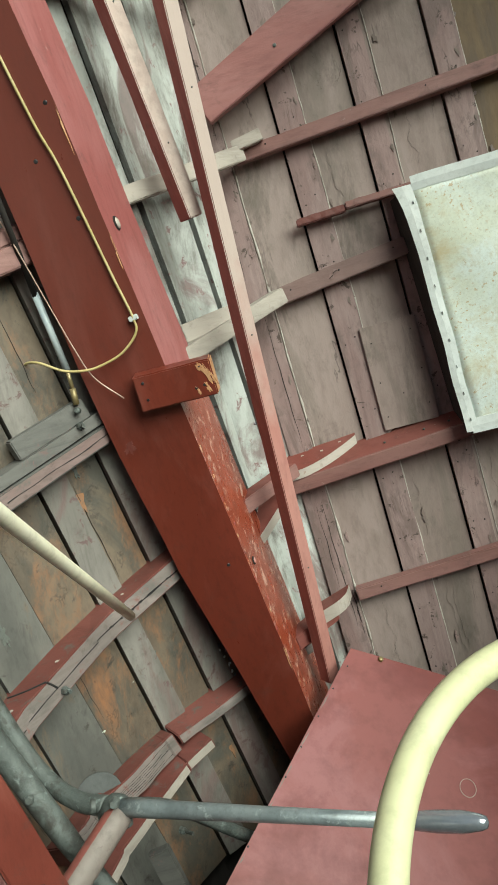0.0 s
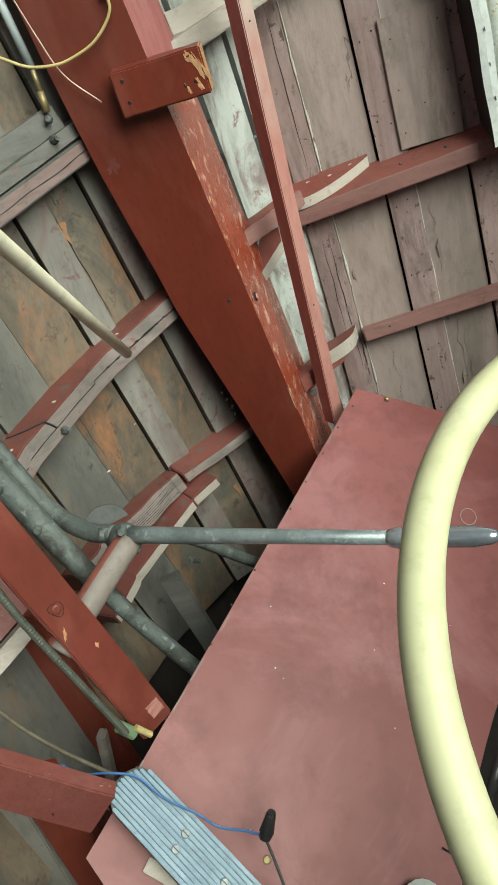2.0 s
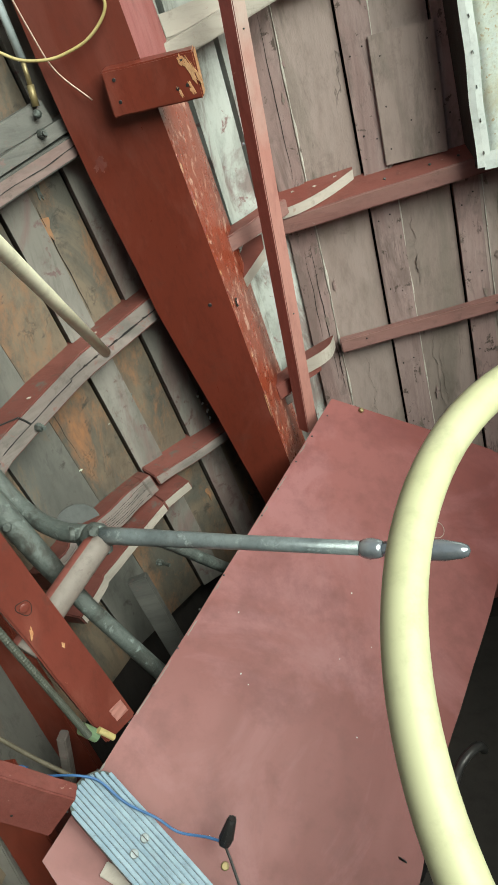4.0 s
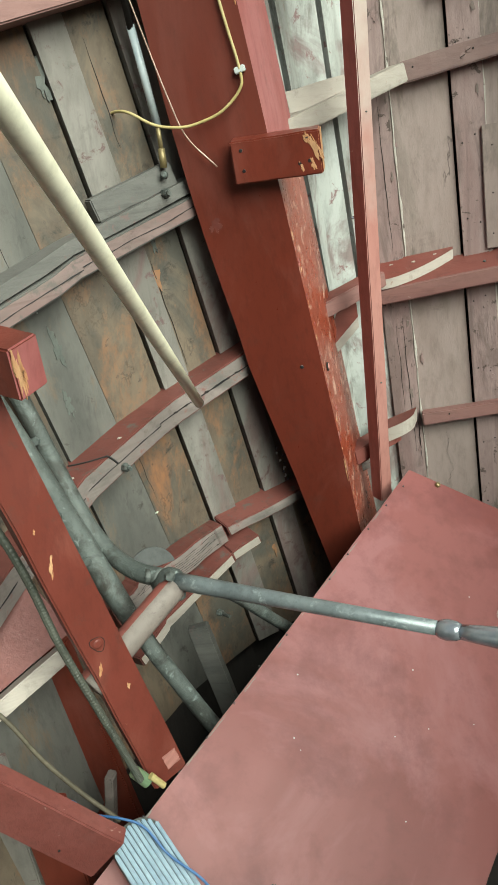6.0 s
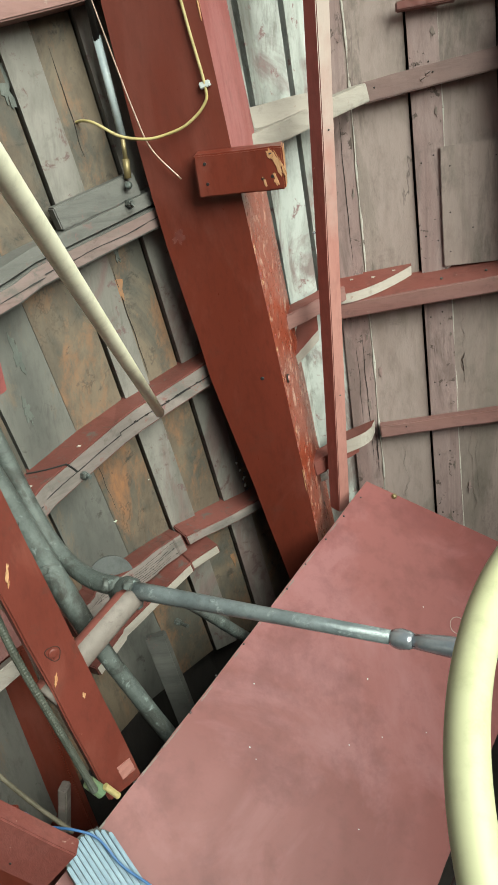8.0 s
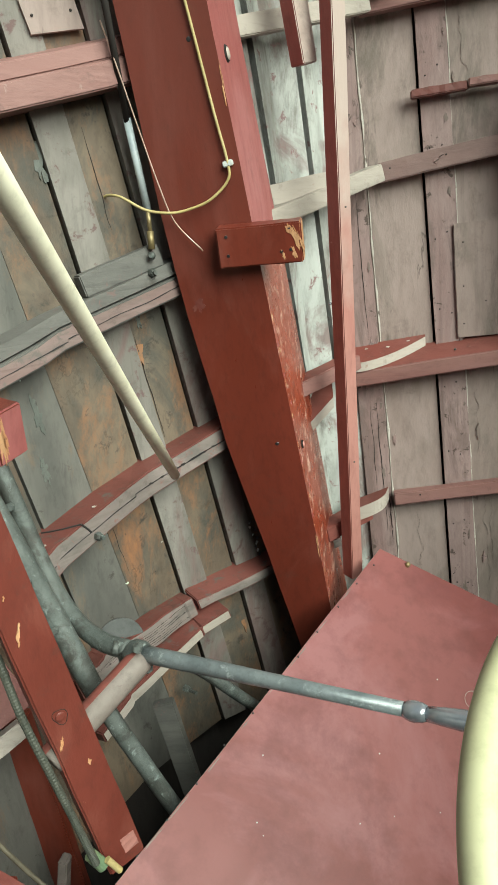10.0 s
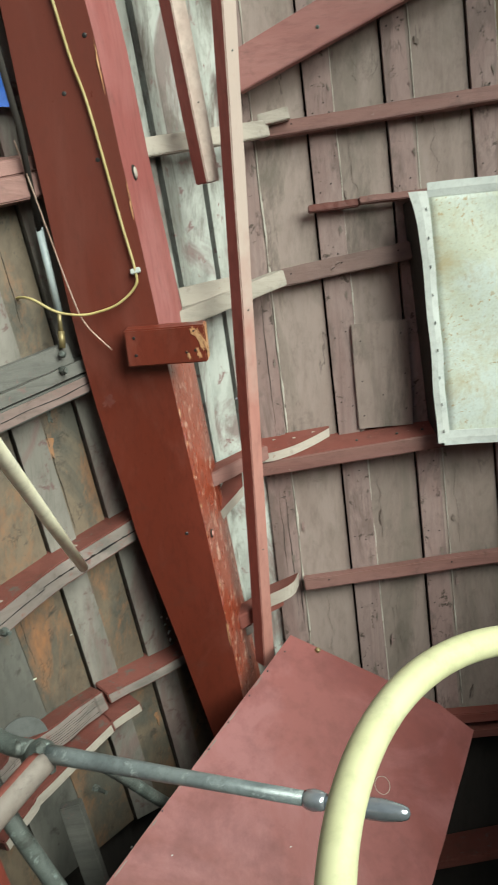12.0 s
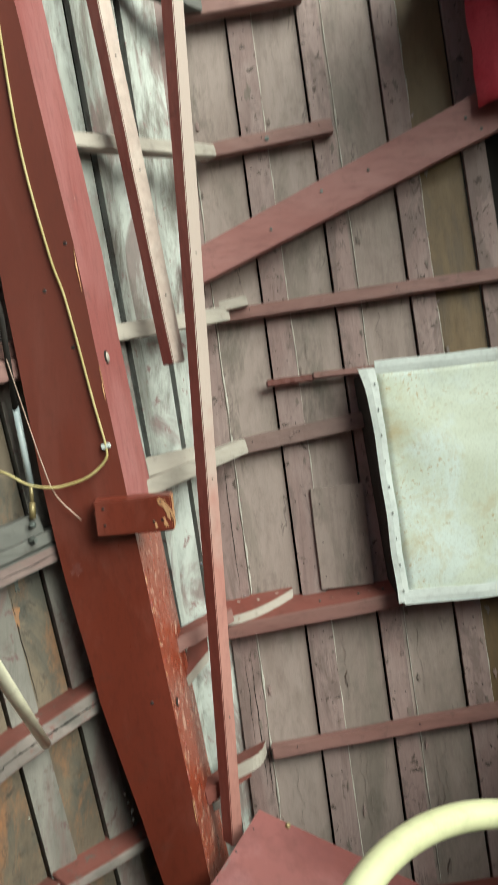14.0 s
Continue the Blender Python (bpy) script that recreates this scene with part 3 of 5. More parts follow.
def build_block(name, c, size, label, axis=(1, 0, 0), screws=True):
    """A short painted offcut with one split raw end and screw holes."""
    w, h, d = size
    blk = thing(name, c, label, "wood block")
    ax = Vector(axis).normalized()
    p, q = Vector(c) - ax * (w / 2), Vector(c) + ax * (w / 2)
    bm = bar(p, q, h, d, (0, -0.21, 1), 0.002, 8, 0.001, seed=4)
    paint(bm, ax, 1, 0.8)
    part("body", bm, [BEAM_RED if screws else SCUFF_RED, RAW_END if screws else PINK_RED], blk)
    for fx, fz in ((-0.38, 0.22), (-0.38, -0.24), (0.25, -0.25), (0.36, -0.22), (0.36, 0.3)) if screws else ():
        part("screw_hole", disc(Vector(c) + Vector((fx * w, -d / 2 - 0.0002 - fz * h * 0.21, fz * h)), (0, -1, -0.2), 0.0024, 0.0008, 10, 0.8), BLACK, blk, "dark screw hole")
    if screws:
        for fx, fz, ln, wd, sd in ((0.36, 0.27, 0.024, 0.014, 3), (0.43, 0.05, 0.050, 0.009, 5), (0.27, -0.34, 0.018, 0.006, 8), (0.40, -0.30, 0.024, 0.008, 11), (0.475, 0.0, 0.058, 0.006, 14)):
            at = Vector(c) + Vector((fx * w, -d / 2 - 0.0004 - fz * h * 0.21, fz * h))
            part("split", splash(at, (0, -1, -0.21), (-0.35, 0, 1), ln, wd, sd, 0.0006), RAW_END, blk, "splintered orange wood")
    else:
        side = ax.cross(Vector((0, 0, 1))).normalized()
        for o, wd in ((0.36, 0.005), (0.22, 0.0035)):
            at = q + side * (d * o) * (1 if side.y < 0 else -1)
            part("split", splash(at, ax, (0, -0.21, 1), h * 1.2, wd * 2.2, o * 40, 0.0006), RAW_END, blk, "splintered orange wood")
    return blk


build_post()
build_block("wood_block", (-0.224, 1.108, 1.320), (0.122, 0.057, 0.032), "short red block with a split raw end, screwed to the post")

# ---- sticks in front of the flat side ----
def build_stick(p, q, w, label, face):
    st = thing("wooden_batten", p, label, "batten", "loose red battens")
    bm = bar(p, q, w, w, (0.72, -0.69, 0), 0.0015, 24, 0.0012, seed=w * 100)
    # The right-hand face gets a paler colour, standing in for light from the right.
    paint(bm, (0.7, -0.7, 0), 1, 0.3)
    part("body", bm, [STICK_RED, face], st)
    for f in (0.15, 0.42, 0.66):
        c = Vector(p).lerp(Vector(q), f) + Vector((0.010, -0.0105, 0)) * (w / 0.0275)
        part("nail", disc(c, (0.7, -0.7, 0), 0.0013, 0.0018, 8), STEEL, st, "small nail head")
    return st


long_stick = build_stick((-0.131, 1.348, 0.685), (-0.092, 1.118, 2.30), 0.0275, "long thin upright batten in faded red paint, right face coloured pale as lit", LIT_STICK)
part("nail", disc((-0.138, 1.253, 1.215), (-0.3, -1, 0), 0.0025, 0.004, 10), BRIGHT, long_stick, "bright nail head")
build_stick((-0.155, 1.252, 1.575), (-0.240, 1.130, 2.36), 0.0295, "shorter loose batten, red with a worn face coloured pale as lit", LIT_PINK)

# ---- rails, frames and knees on the flat side ----
def build_rail(name, x0, z0, x1, z1, h, d, mat, label, off=0.012, h2=None, top=None, category="rail"):
    rl = thing(name, flat(x0, z0, off), label, category, "rails on the hull side")
    bm = bar(flat(x0, z0, off + d / 2), flat(x1, z1, off + d / 2), h, d, (0, 0, 1), 0.002, 10, 0.0015, h2, seed=z0)
    if top:
        paint(bm, (0, 0, 1), 1, 0.7)
    part("body", bm, [mat, top or mat], rl)
    for f in (0.08, 0.47, 0.9) if h > 0.025 else ():
        x, z = x0 + (x1 - x0) * f, z0 + (z1 - z0) * f
        part("nail", disc(flat(x, z + 0.004, off + d), (0, -1, 0), 0.0017, 0.0012, 8), NEAR_BLACK, rl)
    return rl


r_top = build_rail("wooden_rail", -0.085, 2.046, 0.200, 2.080, 0.031, 0.022, RAIL_RED, "short dull red rail across the planks")
for fx in (0.06,):
    part("screw", disc(flat(fx, 2.062, 0.0345), (0, -1, 0), 0.005, 0.002), STEEL, r_top)
build_rail("wooden_rail", -0.10, 2.352, 0.16, 2.375, 0.04, 0.03, RAIL_RED, "dull red rail across the planks")
build_rail("wooden_rail", -0.072, 1.697, 0.72, 1.747, 0.027, 0.025, RAIL_RED, "long dull red rail across the planks")
tan = thing("wood_offcut", flat(-0.06, 1.72, 0.03), "small pale tan offcut wedged on a rail", "wood block")
part("body", bar(flat(-0.070, 1.713, 0.045), flat(-0.012, 1.722, 0.045), 0.022, 0.016, (0, 0, 1), 0.0015, 4, 0.001), PALE_RAIL, tan)
build_rail("wooden_rail", 0.013, 1.549, 0.11, 1.553, 0.014, 0.024, FRAME_TOP, "brown end of a thin rail", 0.012)
build_rail("wooden_rail", 0.11, 1.556, 0.25, 1.560, 0.013, 0.028, RAIL_RED, "thin dull red rail", 0.012)
r_three = build_rail("wooden_rail", -0.048, 1.424, 0.205, 1.457, 0.034, 0.022, RAIL_MAUVE, "wide mauve-grey rail with two screws")
for sx, sz in ((0.054, 1.4345), (0.063, 1.4425)):
    part("screw", disc(flat(sx, sz, 0.034), (0, -1, 0), 0.0048, 0.0012, 12, 0.9), RAIL_MAUVE, r_three, "rusty countersunk screw")
    part("slot", bar(flat(sx - 0.004, sz - 0.002, 0.0353), flat(sx + 0.004, sz + 0.002, 0.0353), 0.0012, 0.0008, (0, 0, 1), 0, 1, 0), NEAR_BLACK, r_three, "dark screw slot")
build_rail("wooden_rail", -0.044, 0.798, 0.60, 0.858, 0.026, 0.024, RAIL_RED, "long dull red rail low on the planks")
build_rail("wooden_rail", 0.12, 0.478, 0.75, 0.512, 0.022, 0.03, RIB_RED, "red rail at the foot of the planks")
def build_low_rail(x0, z0, x1, z1, h, mat, label):
    rl = thing("wooden_rail", flat(x0, z0, -0.04), label, "rail", "low rails under the planks")
    part("body", bar(flat(x0, z0, -0.005), flat(x1, z1, -0.005), h, 0.08, (0, 0, 1), 0.002, 8, 0.001, seed=z0), mat, rl)


# Both rails take a darker red to stand in for shade under the planks.
build_low_rail(0.16, 0.438, 0.80, 0.478, 0.020, FRAME_TOP, "lower red rail, darkened as shade")
build_low_rail(0.16, 0.128, 0.80, 0.240, 0.020, FRAME_TOP, "red frame low in the bilge, darkened as shade")


def build_sloped_frame(x0, z0, x1, z1, label):
    """A frame timber on the flat side whose red top slopes up to the planks."""
    fr = thing("straight_timber", flat(x0, z0), label, "timber", "frames on the flat side")
    bm = bmesh.new()
    rings = []
    for k in range(15):
        f = k / 14
        x, z = x0 + (x1 - x0) * f, z0 + (z1 - z0) * f + 0.0015 * noise.noise(Vector((f * 7, 2, 0)))
        rings.append([bm.verts.new(c) for c in (flat(x, z + 0.040, -0.004), flat(x, z + 0.014, 0.060), flat(x, z - 0.015, 0.058), flat(x, z - 0.012, -0.004))])
    for a, b in zip(rings, rings[1:]):
        for i in range(4):
            bm.faces.new((a[i], a[(i + 1) % 4], b[(i + 1) % 4], b[i])).material_index = 1 if i == 0 else 0
    bm.faces.new(rings[0][::-1])
    bm.faces.new(rings[-1])
    bmesh.ops.recalc_face_normals(bm, faces=bm.faces)
    bmesh.ops.bevel(bm, geom=[e for e in bm.edges if len(e.link_faces) == 2 and e.calc_face_angle() > 0.6], offset=0.002, segments=2, affect="EDGES", clamp_overlap=True)
    part("body", bm, [RAIL_RED, RIB_RED], fr)
    for x in (0.08, 0.16, 0.21):
        f = (x - x0) / (x1 - x0)
        part("nail", disc(flat(x, z0 + (z1 - z0) * f + 0.024, 0.038), (0, -0.4, 0.9), 0.0025, 0.002, 8), STEEL, fr)
    return fr


build_sloped_frame(-0.125, 1.051, 0.62, 1.125, "straight frame with a bright red sloping top and dull face")

diagonal = thing("diagonal_brace", flat(-0.10, 1.80, 0.03), "wide diagonal board in faded red paint", "brace")
bm = bar(flat(-0.112, 1.795, 0.050), flat(0.66, 2.128, 0.050), 0.070, 0.022, (-0.39, 0, 0.92), 0.002, 14, 0.0015, 0.094)
part("body", bm, RAIL_PINK, diagonal)
for x, z in ((0.16, 1.93), (0.26, 1.965), (0.47, 2.055), (0.50, 2.03), (0.545, 2.05), (0.05, 1.86)):
    part("nail", disc(flat(x, z, 0.061), (0, -1, 0), 0.0035, 0.002, 8), STEEL, diagonal)


def build_knee(x0, x1, z, y, drop, label):
    """A small bracket whose end is rounded, red above and bare below."""
    kn = thing("wooden_bracket", (x0, y, z), label, "bracket", "knees beside the post")
    n = 10
    rows = []
    for k in range(n + 1):
        f = k / n
        x = x0 + (x1 - x0) * f
        bulge = math.sqrt(max(0.0, 1 - f ** 5))
        zz = z + (drop * f)
        rows.append((Vector((x, y + 0.055, zz)), Vector((x, y + 0.055 - 0.055 * bulge, zz))))
    bm = sheet(rows, 0.026, (0, 0, 1))
    bmesh.ops.recalc_face_normals(bm, faces=bm.faces)
    bm.normal_update()
    for fc in bm.faces:
        fc.material_index = 0 if fc.normal.z > 0.6 else 1
    part("body", bm, [RIB_RED, PALE_RAIL], kn)
    return kn


def build_rail_knee():
    """A bracket that lies on the sloping frame and curves back to the planks."""
    kn = thing("wooden_bracket", (-0.14, 1.45, 1.07), "curved red bracket with a pale cut edge lying on a frame", "bracket", "knees beside the post")
    def top_of_frame(x, y):
        return 1.065 + 0.0993 * (x + 0.125) + 0.026 * (y - 1.43) / 0.064
    bm = bmesh.new()
    rings = []
    for k in range(15):
        f = k / 14
        x = -0.150 + 0.178 * f
        yf = 1.428 + 0.054 * max(0.0, (f - 0.30) / 0.70) ** 1.7
        rings.append([bm.verts.new(c) for c in ((x, 1.487, top_of_frame(x, 1.487) + 0.020), (x, yf, top_of_frame(x, yf) + 0.0185),
                                               (x, yf, top_of_frame(x, yf) + 0.001), (x, 1.487, top_of_frame(x, 1.487) + 0.001))])
    for a, b in zip(rings, rings[1:]):
        for i in range(4):
            bm.faces.new((a[i], a[(i + 1) % 4], b[(i + 1) % 4], b[i])).material_index = (0, 1, 1, 1)[i]
    bm.faces.new(rings[0][::-1])
    bm.faces.new(rings[-1]).material_index = 1
    part("body", bm, [RIB_RED, PALE_RAIL], kn)
    for x, y in ((-0.085, 1.47), (-0.045, 1.465), (-0.005, 1.475)):
        part("bare_spot", splash((x, y, top_of_frame(x, y) + 0.0195), (0, -0.38, 0.92), (1, 0, 0.1), 0.010, 0.006, x * 70), PALE_RAIL, kn, "small pale filled hole")


build_rail_knee()
build_knee(-0.125, -0.055, 0.808, 1.375, 0.026, "rounded red bracket with a pale cut edge, lower one")


def build_link(x0, z0, x1, z1, y0, y1, h, d, mats, label):
    ln = thing("short_timber", (x0, y0, z0), label, "frame", "frame ends behind the post")
    bm = bar((x0, y0, z0), (x1, y1, z1), h, d, (0, 0, 1), 0.002, 6, 0.0015, seed=z0)
    paint(bm, (0, 0, 1), 1, 0.6)
    part("body", bm, mats, ln)
    return ln


build_link(-0.300, 1.958, -0.06, 2.042, 1.17, 1.455, 0.026, 0.030, [PALE_RAIL, PALE_RAIL], "pale grey frame end between post and planks")
build_link(-0.275, 1.634, -0.06, 1.700, 1.24, 1.455, 0.030, 0.030, [PALE_RAIL, PALE_RAIL], "pale grey frame end between post and planks")
build_link(-0.245, 1.352, -0.05, 1.424, 1.270, 1.45, 0.030, 0.034, [PALE_RAIL, PALE_RAIL], "pale grey frame end between post and planks")
build_link(-0.235, 1.395, -0.13, 1.413, 1.315, 1.375, 0.034, 0.03, [PALE_RAIL, PALE_RAIL], "pale block on a frame end")
build_link(-0.215, 1.062, -0.11, 1.090, 1.32, 1.43, 0.028, 0.04, [RAIL_RED, RIB_RED], "red frame end beside the post")
wedge = thing("short_timber", (-0.18, 1.38, 1.0), "short sloping red block with a pale face beside the post", "frame", "frame ends behind the post")
bm = sheet([[Vector((-0.2045, 1.41, 1.0367)), Vector((-0.1535, 1.43, 1.0487))], [Vector((-0.1918, 1.33, 0.9971)), Vector((-0.1501, 1.385, 1.0312))]], 0.022, (0, -0.3, 0.95))
bmesh.ops.recalc_face_normals(bm, faces=bm.faces)
bm.normal_update()
for fc in bm.faces:
    fc.material_index = 1 if fc.normal.z > 0.6 else 0
part("body", bm, [PALE_RAIL, RIB_RED], wedge)
build_link(-0.185, 0.772, -0.10, 0.795, 1.35, 1.41, 0.03, 0.04, [RIB_RED, RIB_RED], "red frame end beside the post")
build_link(-0.275, 2.345, -0.06, 2.365, 1.24, 1.455, 0.05, 0.030, [DARK_FACE, DARK_FACE], "dark frame end between post and planks")

# ---- the patch and the canvas-covered box ----
patch = thing("repair_patch", flat(0.09, 1.117, 0.0), "thin mauve painted repair panel nailed over the planks", "panel")
part("body", bar(flat(0.143, 1.115, 0.0118), flat(0.138, 1.325, 0.0118), 0.110, 0.006, (1, 0, 0), 0.001, 4, 0.0008), MAUVE, patch)
for x, z in ((0.10, 1.29), (0.18, 1.30), (0.10, 1.14), (0.185, 1.15), (0.185, 1.22), (0.10, 1.21), (0.14, 1.18)):
    part("nail", disc(flat(x, z, 0.0149), (0, -1, 0), 0.0014, 0.0008, 8), NEAR_BLACK, patch)


def cover_y(u, v):
    """How far in the vinyl cover lies at u across and v down."""
    return 1.388 + 0.006 * noise.noise(Vector((u * 5, v * 4, 2.0))) - 0.008 * math.sin(math.pi * min(1.0, max(0.0, u))) * math.sin(math.pi * min(1.0, max(0.0, v)))


def build_canvas():
    seat = thing("upholstered_box", flat(0.4, 1.09, 0.05), "dark red box with a stained white vinyl cover", "box")
    # The red side board is coloured near-black, painting in the shade beside the cover.
    part("side_board", sheet([[Vector((0.207, 1.39, 1.545)), Vector((0.196, BACK - 0.004, 1.545))], [Vector((0.236, 1.39, 1.085)), Vector((0.230, BACK - 0.004, 1.085))]], 0.012, (-1, 0, 0)), NEAR_BLACK, seat, "dark red side board darkened as shade")
    part("carcass", bar((0.232, 1.44, 1.315), (0.80, 1.44, 1.335), 0.44, 0.085, (0.06, 0, 1), 0.003, 4, 0.0), BEAM_RED, seat)
    rows = []
    for i in range(25):
        v = i / 24
        row = []
        for k in range(33):
            u = k / 32
            x = 0.226 + 0.021 * v + u * 0.56 + 0.004 * noise.noise(Vector((v * 3, 8.1, 0)))
            z = 1.548 + 0.012 * u - v * (0.462 - 0.006 * u)
            y = cover_y(u, v)
            row.append(Vector((x, y, z)))
        rows.append(row)
    part("cover", sheet(rows, 0.004, (0, -1, 0)), CANVAS, seat, smooth=True)
    for nm, edge in (("left_fold", 0), ("bottom_fold", 1), ("top_fold", 2)):
        strip = []
        for k in range(25):
            f = k / 24
            wv = 0.002 * noise.noise(Vector((f * 7, edge * 4.0, 5.5)))
            if edge == 0:
                a = Vector((0.208 + 0.020 * f + wv - 0.016 * (1 - f) ** 9, cover_y(0, f) - 0.0016, 1.552 - 0.463 * f))
                b = Vector((a.x + 0.022 + 0.012 * (1 - f) ** 9, cover_y(0.03, f) - 0.0007, a.z))
            elif edge == 1:
                a = Vector((0.240 + 0.55 * f, cover_y(f, 0.945) - 0.0007, 1.112 + 0.006 * f + wv))
                b = Vector((a.x, cover_y(f, 1.0) - 0.0016, a.z - 0.028))
            else:
                a = Vector((0.226 + 0.56 * f, cover_y(f, 0.0) - 0.0020, 1.566 + 0.012 * f + wv))
                b = Vector((a.x, cover_y(f, 0.02) - 0.0007, a.z - 0.026))
            strip.append((a, (a + b) / 2 + Vector((0, -0.001 + wv * 0.5, 0)), b))
        part("folded_edge", sheet(strip, 0.0014, (0, -1, 0)), WHITE_FOLD, seat, "turned-over clean white edge")
    for k in range(9):
        f = 0.06 + k * 0.11
        part("staple", bar((0.221 + 0.020 * f, cover_y(0, f) - 0.0036, 1.55 - 0.463 * f), (0.2218 + 0.020 * f, cover_y(0, f) - 0.0036, 1.5445 - 0.463 * f), 0.0010, 0.002, (1, 0, 0), 0, 1, 0), STEEL, seat)
    return seat


build_canvas()
cloth_rows = []
for i in range(17):
    v = i / 16
    cloth_rows.append([Vector((0.492 + u * 0.2 - 0.010 * (1 - v) + 0.006 * noise.noise(Vector((v * 5, 1, 1))), 1.395 + 0.014 * math.sin(u * 14 + v * 2) + 0.004 * noise.noise(Vector((u * 8, v * 6, 4))), 2.063 + (1 - v) * 0.40 + 0.006 * math.sin(u * 9))) for u in [k / 14 for k in range(15)]])
cloth = part("red_cloth", sheet(cloth_rows, 0.003, (0, -1, 0)), RED_CLOTH, None, "", True)
tagged(cloth, "bright red cloth hanging over the diagonal brace", "cloth")

# ---- frames on the curved side ----
def build_frame(p0, z0, p1, z1, h, depth, mats, label, steps=18, wave=0.004, seed=0, rise=0.012):
    """A sawn frame that follows the curve of the planking: painted top, bare inner face."""
    fr = thing("curved_timber", hull(p0, z0, 0, False), label, "frame", "frames on the curved side")
    bm = bmesh.new()
    rings = []
    for k in range(steps + 1):
        f = k / steps
        p = p0 + (p1 - p0) * f
        z = z0 + (z1 - z0) * f
        j = [wave * noise.noise(Vector((seed * 4.3 + i * 6.1, f * 6, 0.5))) for i in range(3)]
        rings.append([bm.verts.new(c) for c in (hull(p, z + h / 2 + rise, -0.010, False), hull(p, z + h / 2 + j[0] * 0.5, depth + j[1], False),
                                               hull(p, z - h / 2 + j[2] * 0.5, depth + j[1], False), hull(p, z - h / 2, -0.010, False))])
    for a, b in zip(rings, rings[1:]):
        for i in range(4):
            fc = bm.faces.new((a[i], a[(i + 1) % 4], b[(i + 1) % 4], b[i]))
            fc.material_index = (0, 1, 1, 1)[i]
    bm.faces.new(rings[0][::-1])
    bm.faces.new(rings[-1])
    bmesh.ops.recalc_face_normals(bm, faces=bm.faces)
    sharp = [e for e in bm.edges if len(e.link_faces) == 2 and e.calc_face_angle() > 0.8]
    bmesh.ops.bevel(bm, geom=sharp, offset=0.0022, segments=2, affect="EDGES", clamp_overlap=True)
    part("body", bm, mats, fr)
    return fr


def bolt(parent, p, z, off, length=0.016):
    n = hull_in(p, z)
    at = hull(p, z, off, False)
    part("bolt", tube([at, at + n * length], 0.0035, 8), STEEL, parent, "rusty threaded bolt end")
    part("nut", disc(at + n * 0.002, n, 0.0070, 0.008, 6, 0.7), STEEL, parent, "grey hexagonal nut")


fr_one = build_frame(0.02, 1.310, 0.98, 1.055, 0.028, 0.050, [DARK_FACE, MAUVE_FACE], "curved frame of two layers, bare grey with traces of red", wave=0.002, seed=1)
up_layer = []
for k in range(13):
    p = 0.10 + 0.86 * k / 12
    z = 1.310 - 0.266 * (p - 0.02) + 0.0155
    up_layer.append((hull(p, z + 0.020, -0.004, False), hull(p, z + 0.018, 0.040, False), hull(p, z, 0.0415, False)))
part("upper_layer", sheet(up_layer, 0.008, (-0.5, 0.6, -0.3)), DARK_FACE, fr_one, "dark grey upper layer")
bolt(fr_one, 0.215, 1.292, 0.046)
grey_block = thing("wood_block", hull(0.28, 1.30, 0.02, False), "loose dark grey block lying on a frame", "wood block")
part("body", bar(hull(0.185, 1.318, 0.026, False), hull(0.325, 1.282, 0.026, False), 0.034, 0.026, (0, 0, 1), 0.002, 5, 0.001), DARK_FACE, grey_block)

fr_two = build_frame(0.02, 1.056, 1.0, 0.777, 0.040, 0.052, [FRAME_TOP, GREY_FACE], "curved frame with red top and split grey face", wave=0.002, seed=2, rise=0.005)
bolt(fr_two, 0.497, 0.909, 0.053)
def on_frame(p, dz, p0, z0, p1, z1, depth, seed, wave=0.002, off=0.0004):
    """A point on the inner face of a curved frame, dz above its middle."""
    f = (p - p0) / (p1 - p0)
    return hull(p, z0 + (z1 - z0) * f + dz, depth + wave * noise.noise(Vector((seed * 4.3 + 6.1, f * 6, 0.5))) + off, False)


F_TWO, F_ONE = (0.02, 1.056, 1.0, 0.777, 0.052, 2), (0.02, 1.310, 0.98, 1.055, 0.050, 1)
for fr, spec, lo, hi, r in ((fr_two, F_TWO, 0.04, 0.94, 0.0012), (fr_one, F_ONE, 0.16, 0.9, 0.0008)):
    n = 60
    pts = [on_frame(lo + (hi - lo) * k / n, -0.001 + 0.0025 * noise.noise(Vector((k * 0.23, spec[5], 0))), *spec) for k in range(n + 1)]
    part("layer_joint", tube(pts, r, 5, [r * (0.45 + abs(noise.noise(Vector((k * 0.31, 4, spec[5])))) * (2.6 if 12 < k < 28 else 1.2)) for k in range(n + 1)]), BLACK, fr, "dark open joint between two layers")
for k in range(7):
    p = 0.22 + 0.022 * k
    part("rot_hole", splash(on_frame(p, -0.001 + 0.004 * noise.noise(Vector((k * 1.7, 3, 1))), *F_TWO), hull_in(p, 0.95), (0.6, 0.5, 0.1), 0.014, 0.005, k + 2, 0.0004), NEAR_BLACK, fr_two, "crumbled dark rot along the joint")
top_line = [hull(p, 1.056 - 0.2847 * (p - 0.02) + 0.020 + 0.005 * (0.052 - o) / 0.062 + 0.0006, o, False) for p, o in ((0.556, 0.004), (0.548, 0.015), (0.535, 0.03), (0.520, 0.044), (0.512, 0.0515))]
part("joint", tube(top_line, 0.0015, 6), BLACK, fr_two, "dark butt joint")
part("joint", tube([on_frame(p, dz, *F_TWO) for p, dz in ((0.512, 0.0195), (0.507, 0.010), (0.503, 0.000))], 0.0018, 6), BLACK, fr_two, "dark butt joint")
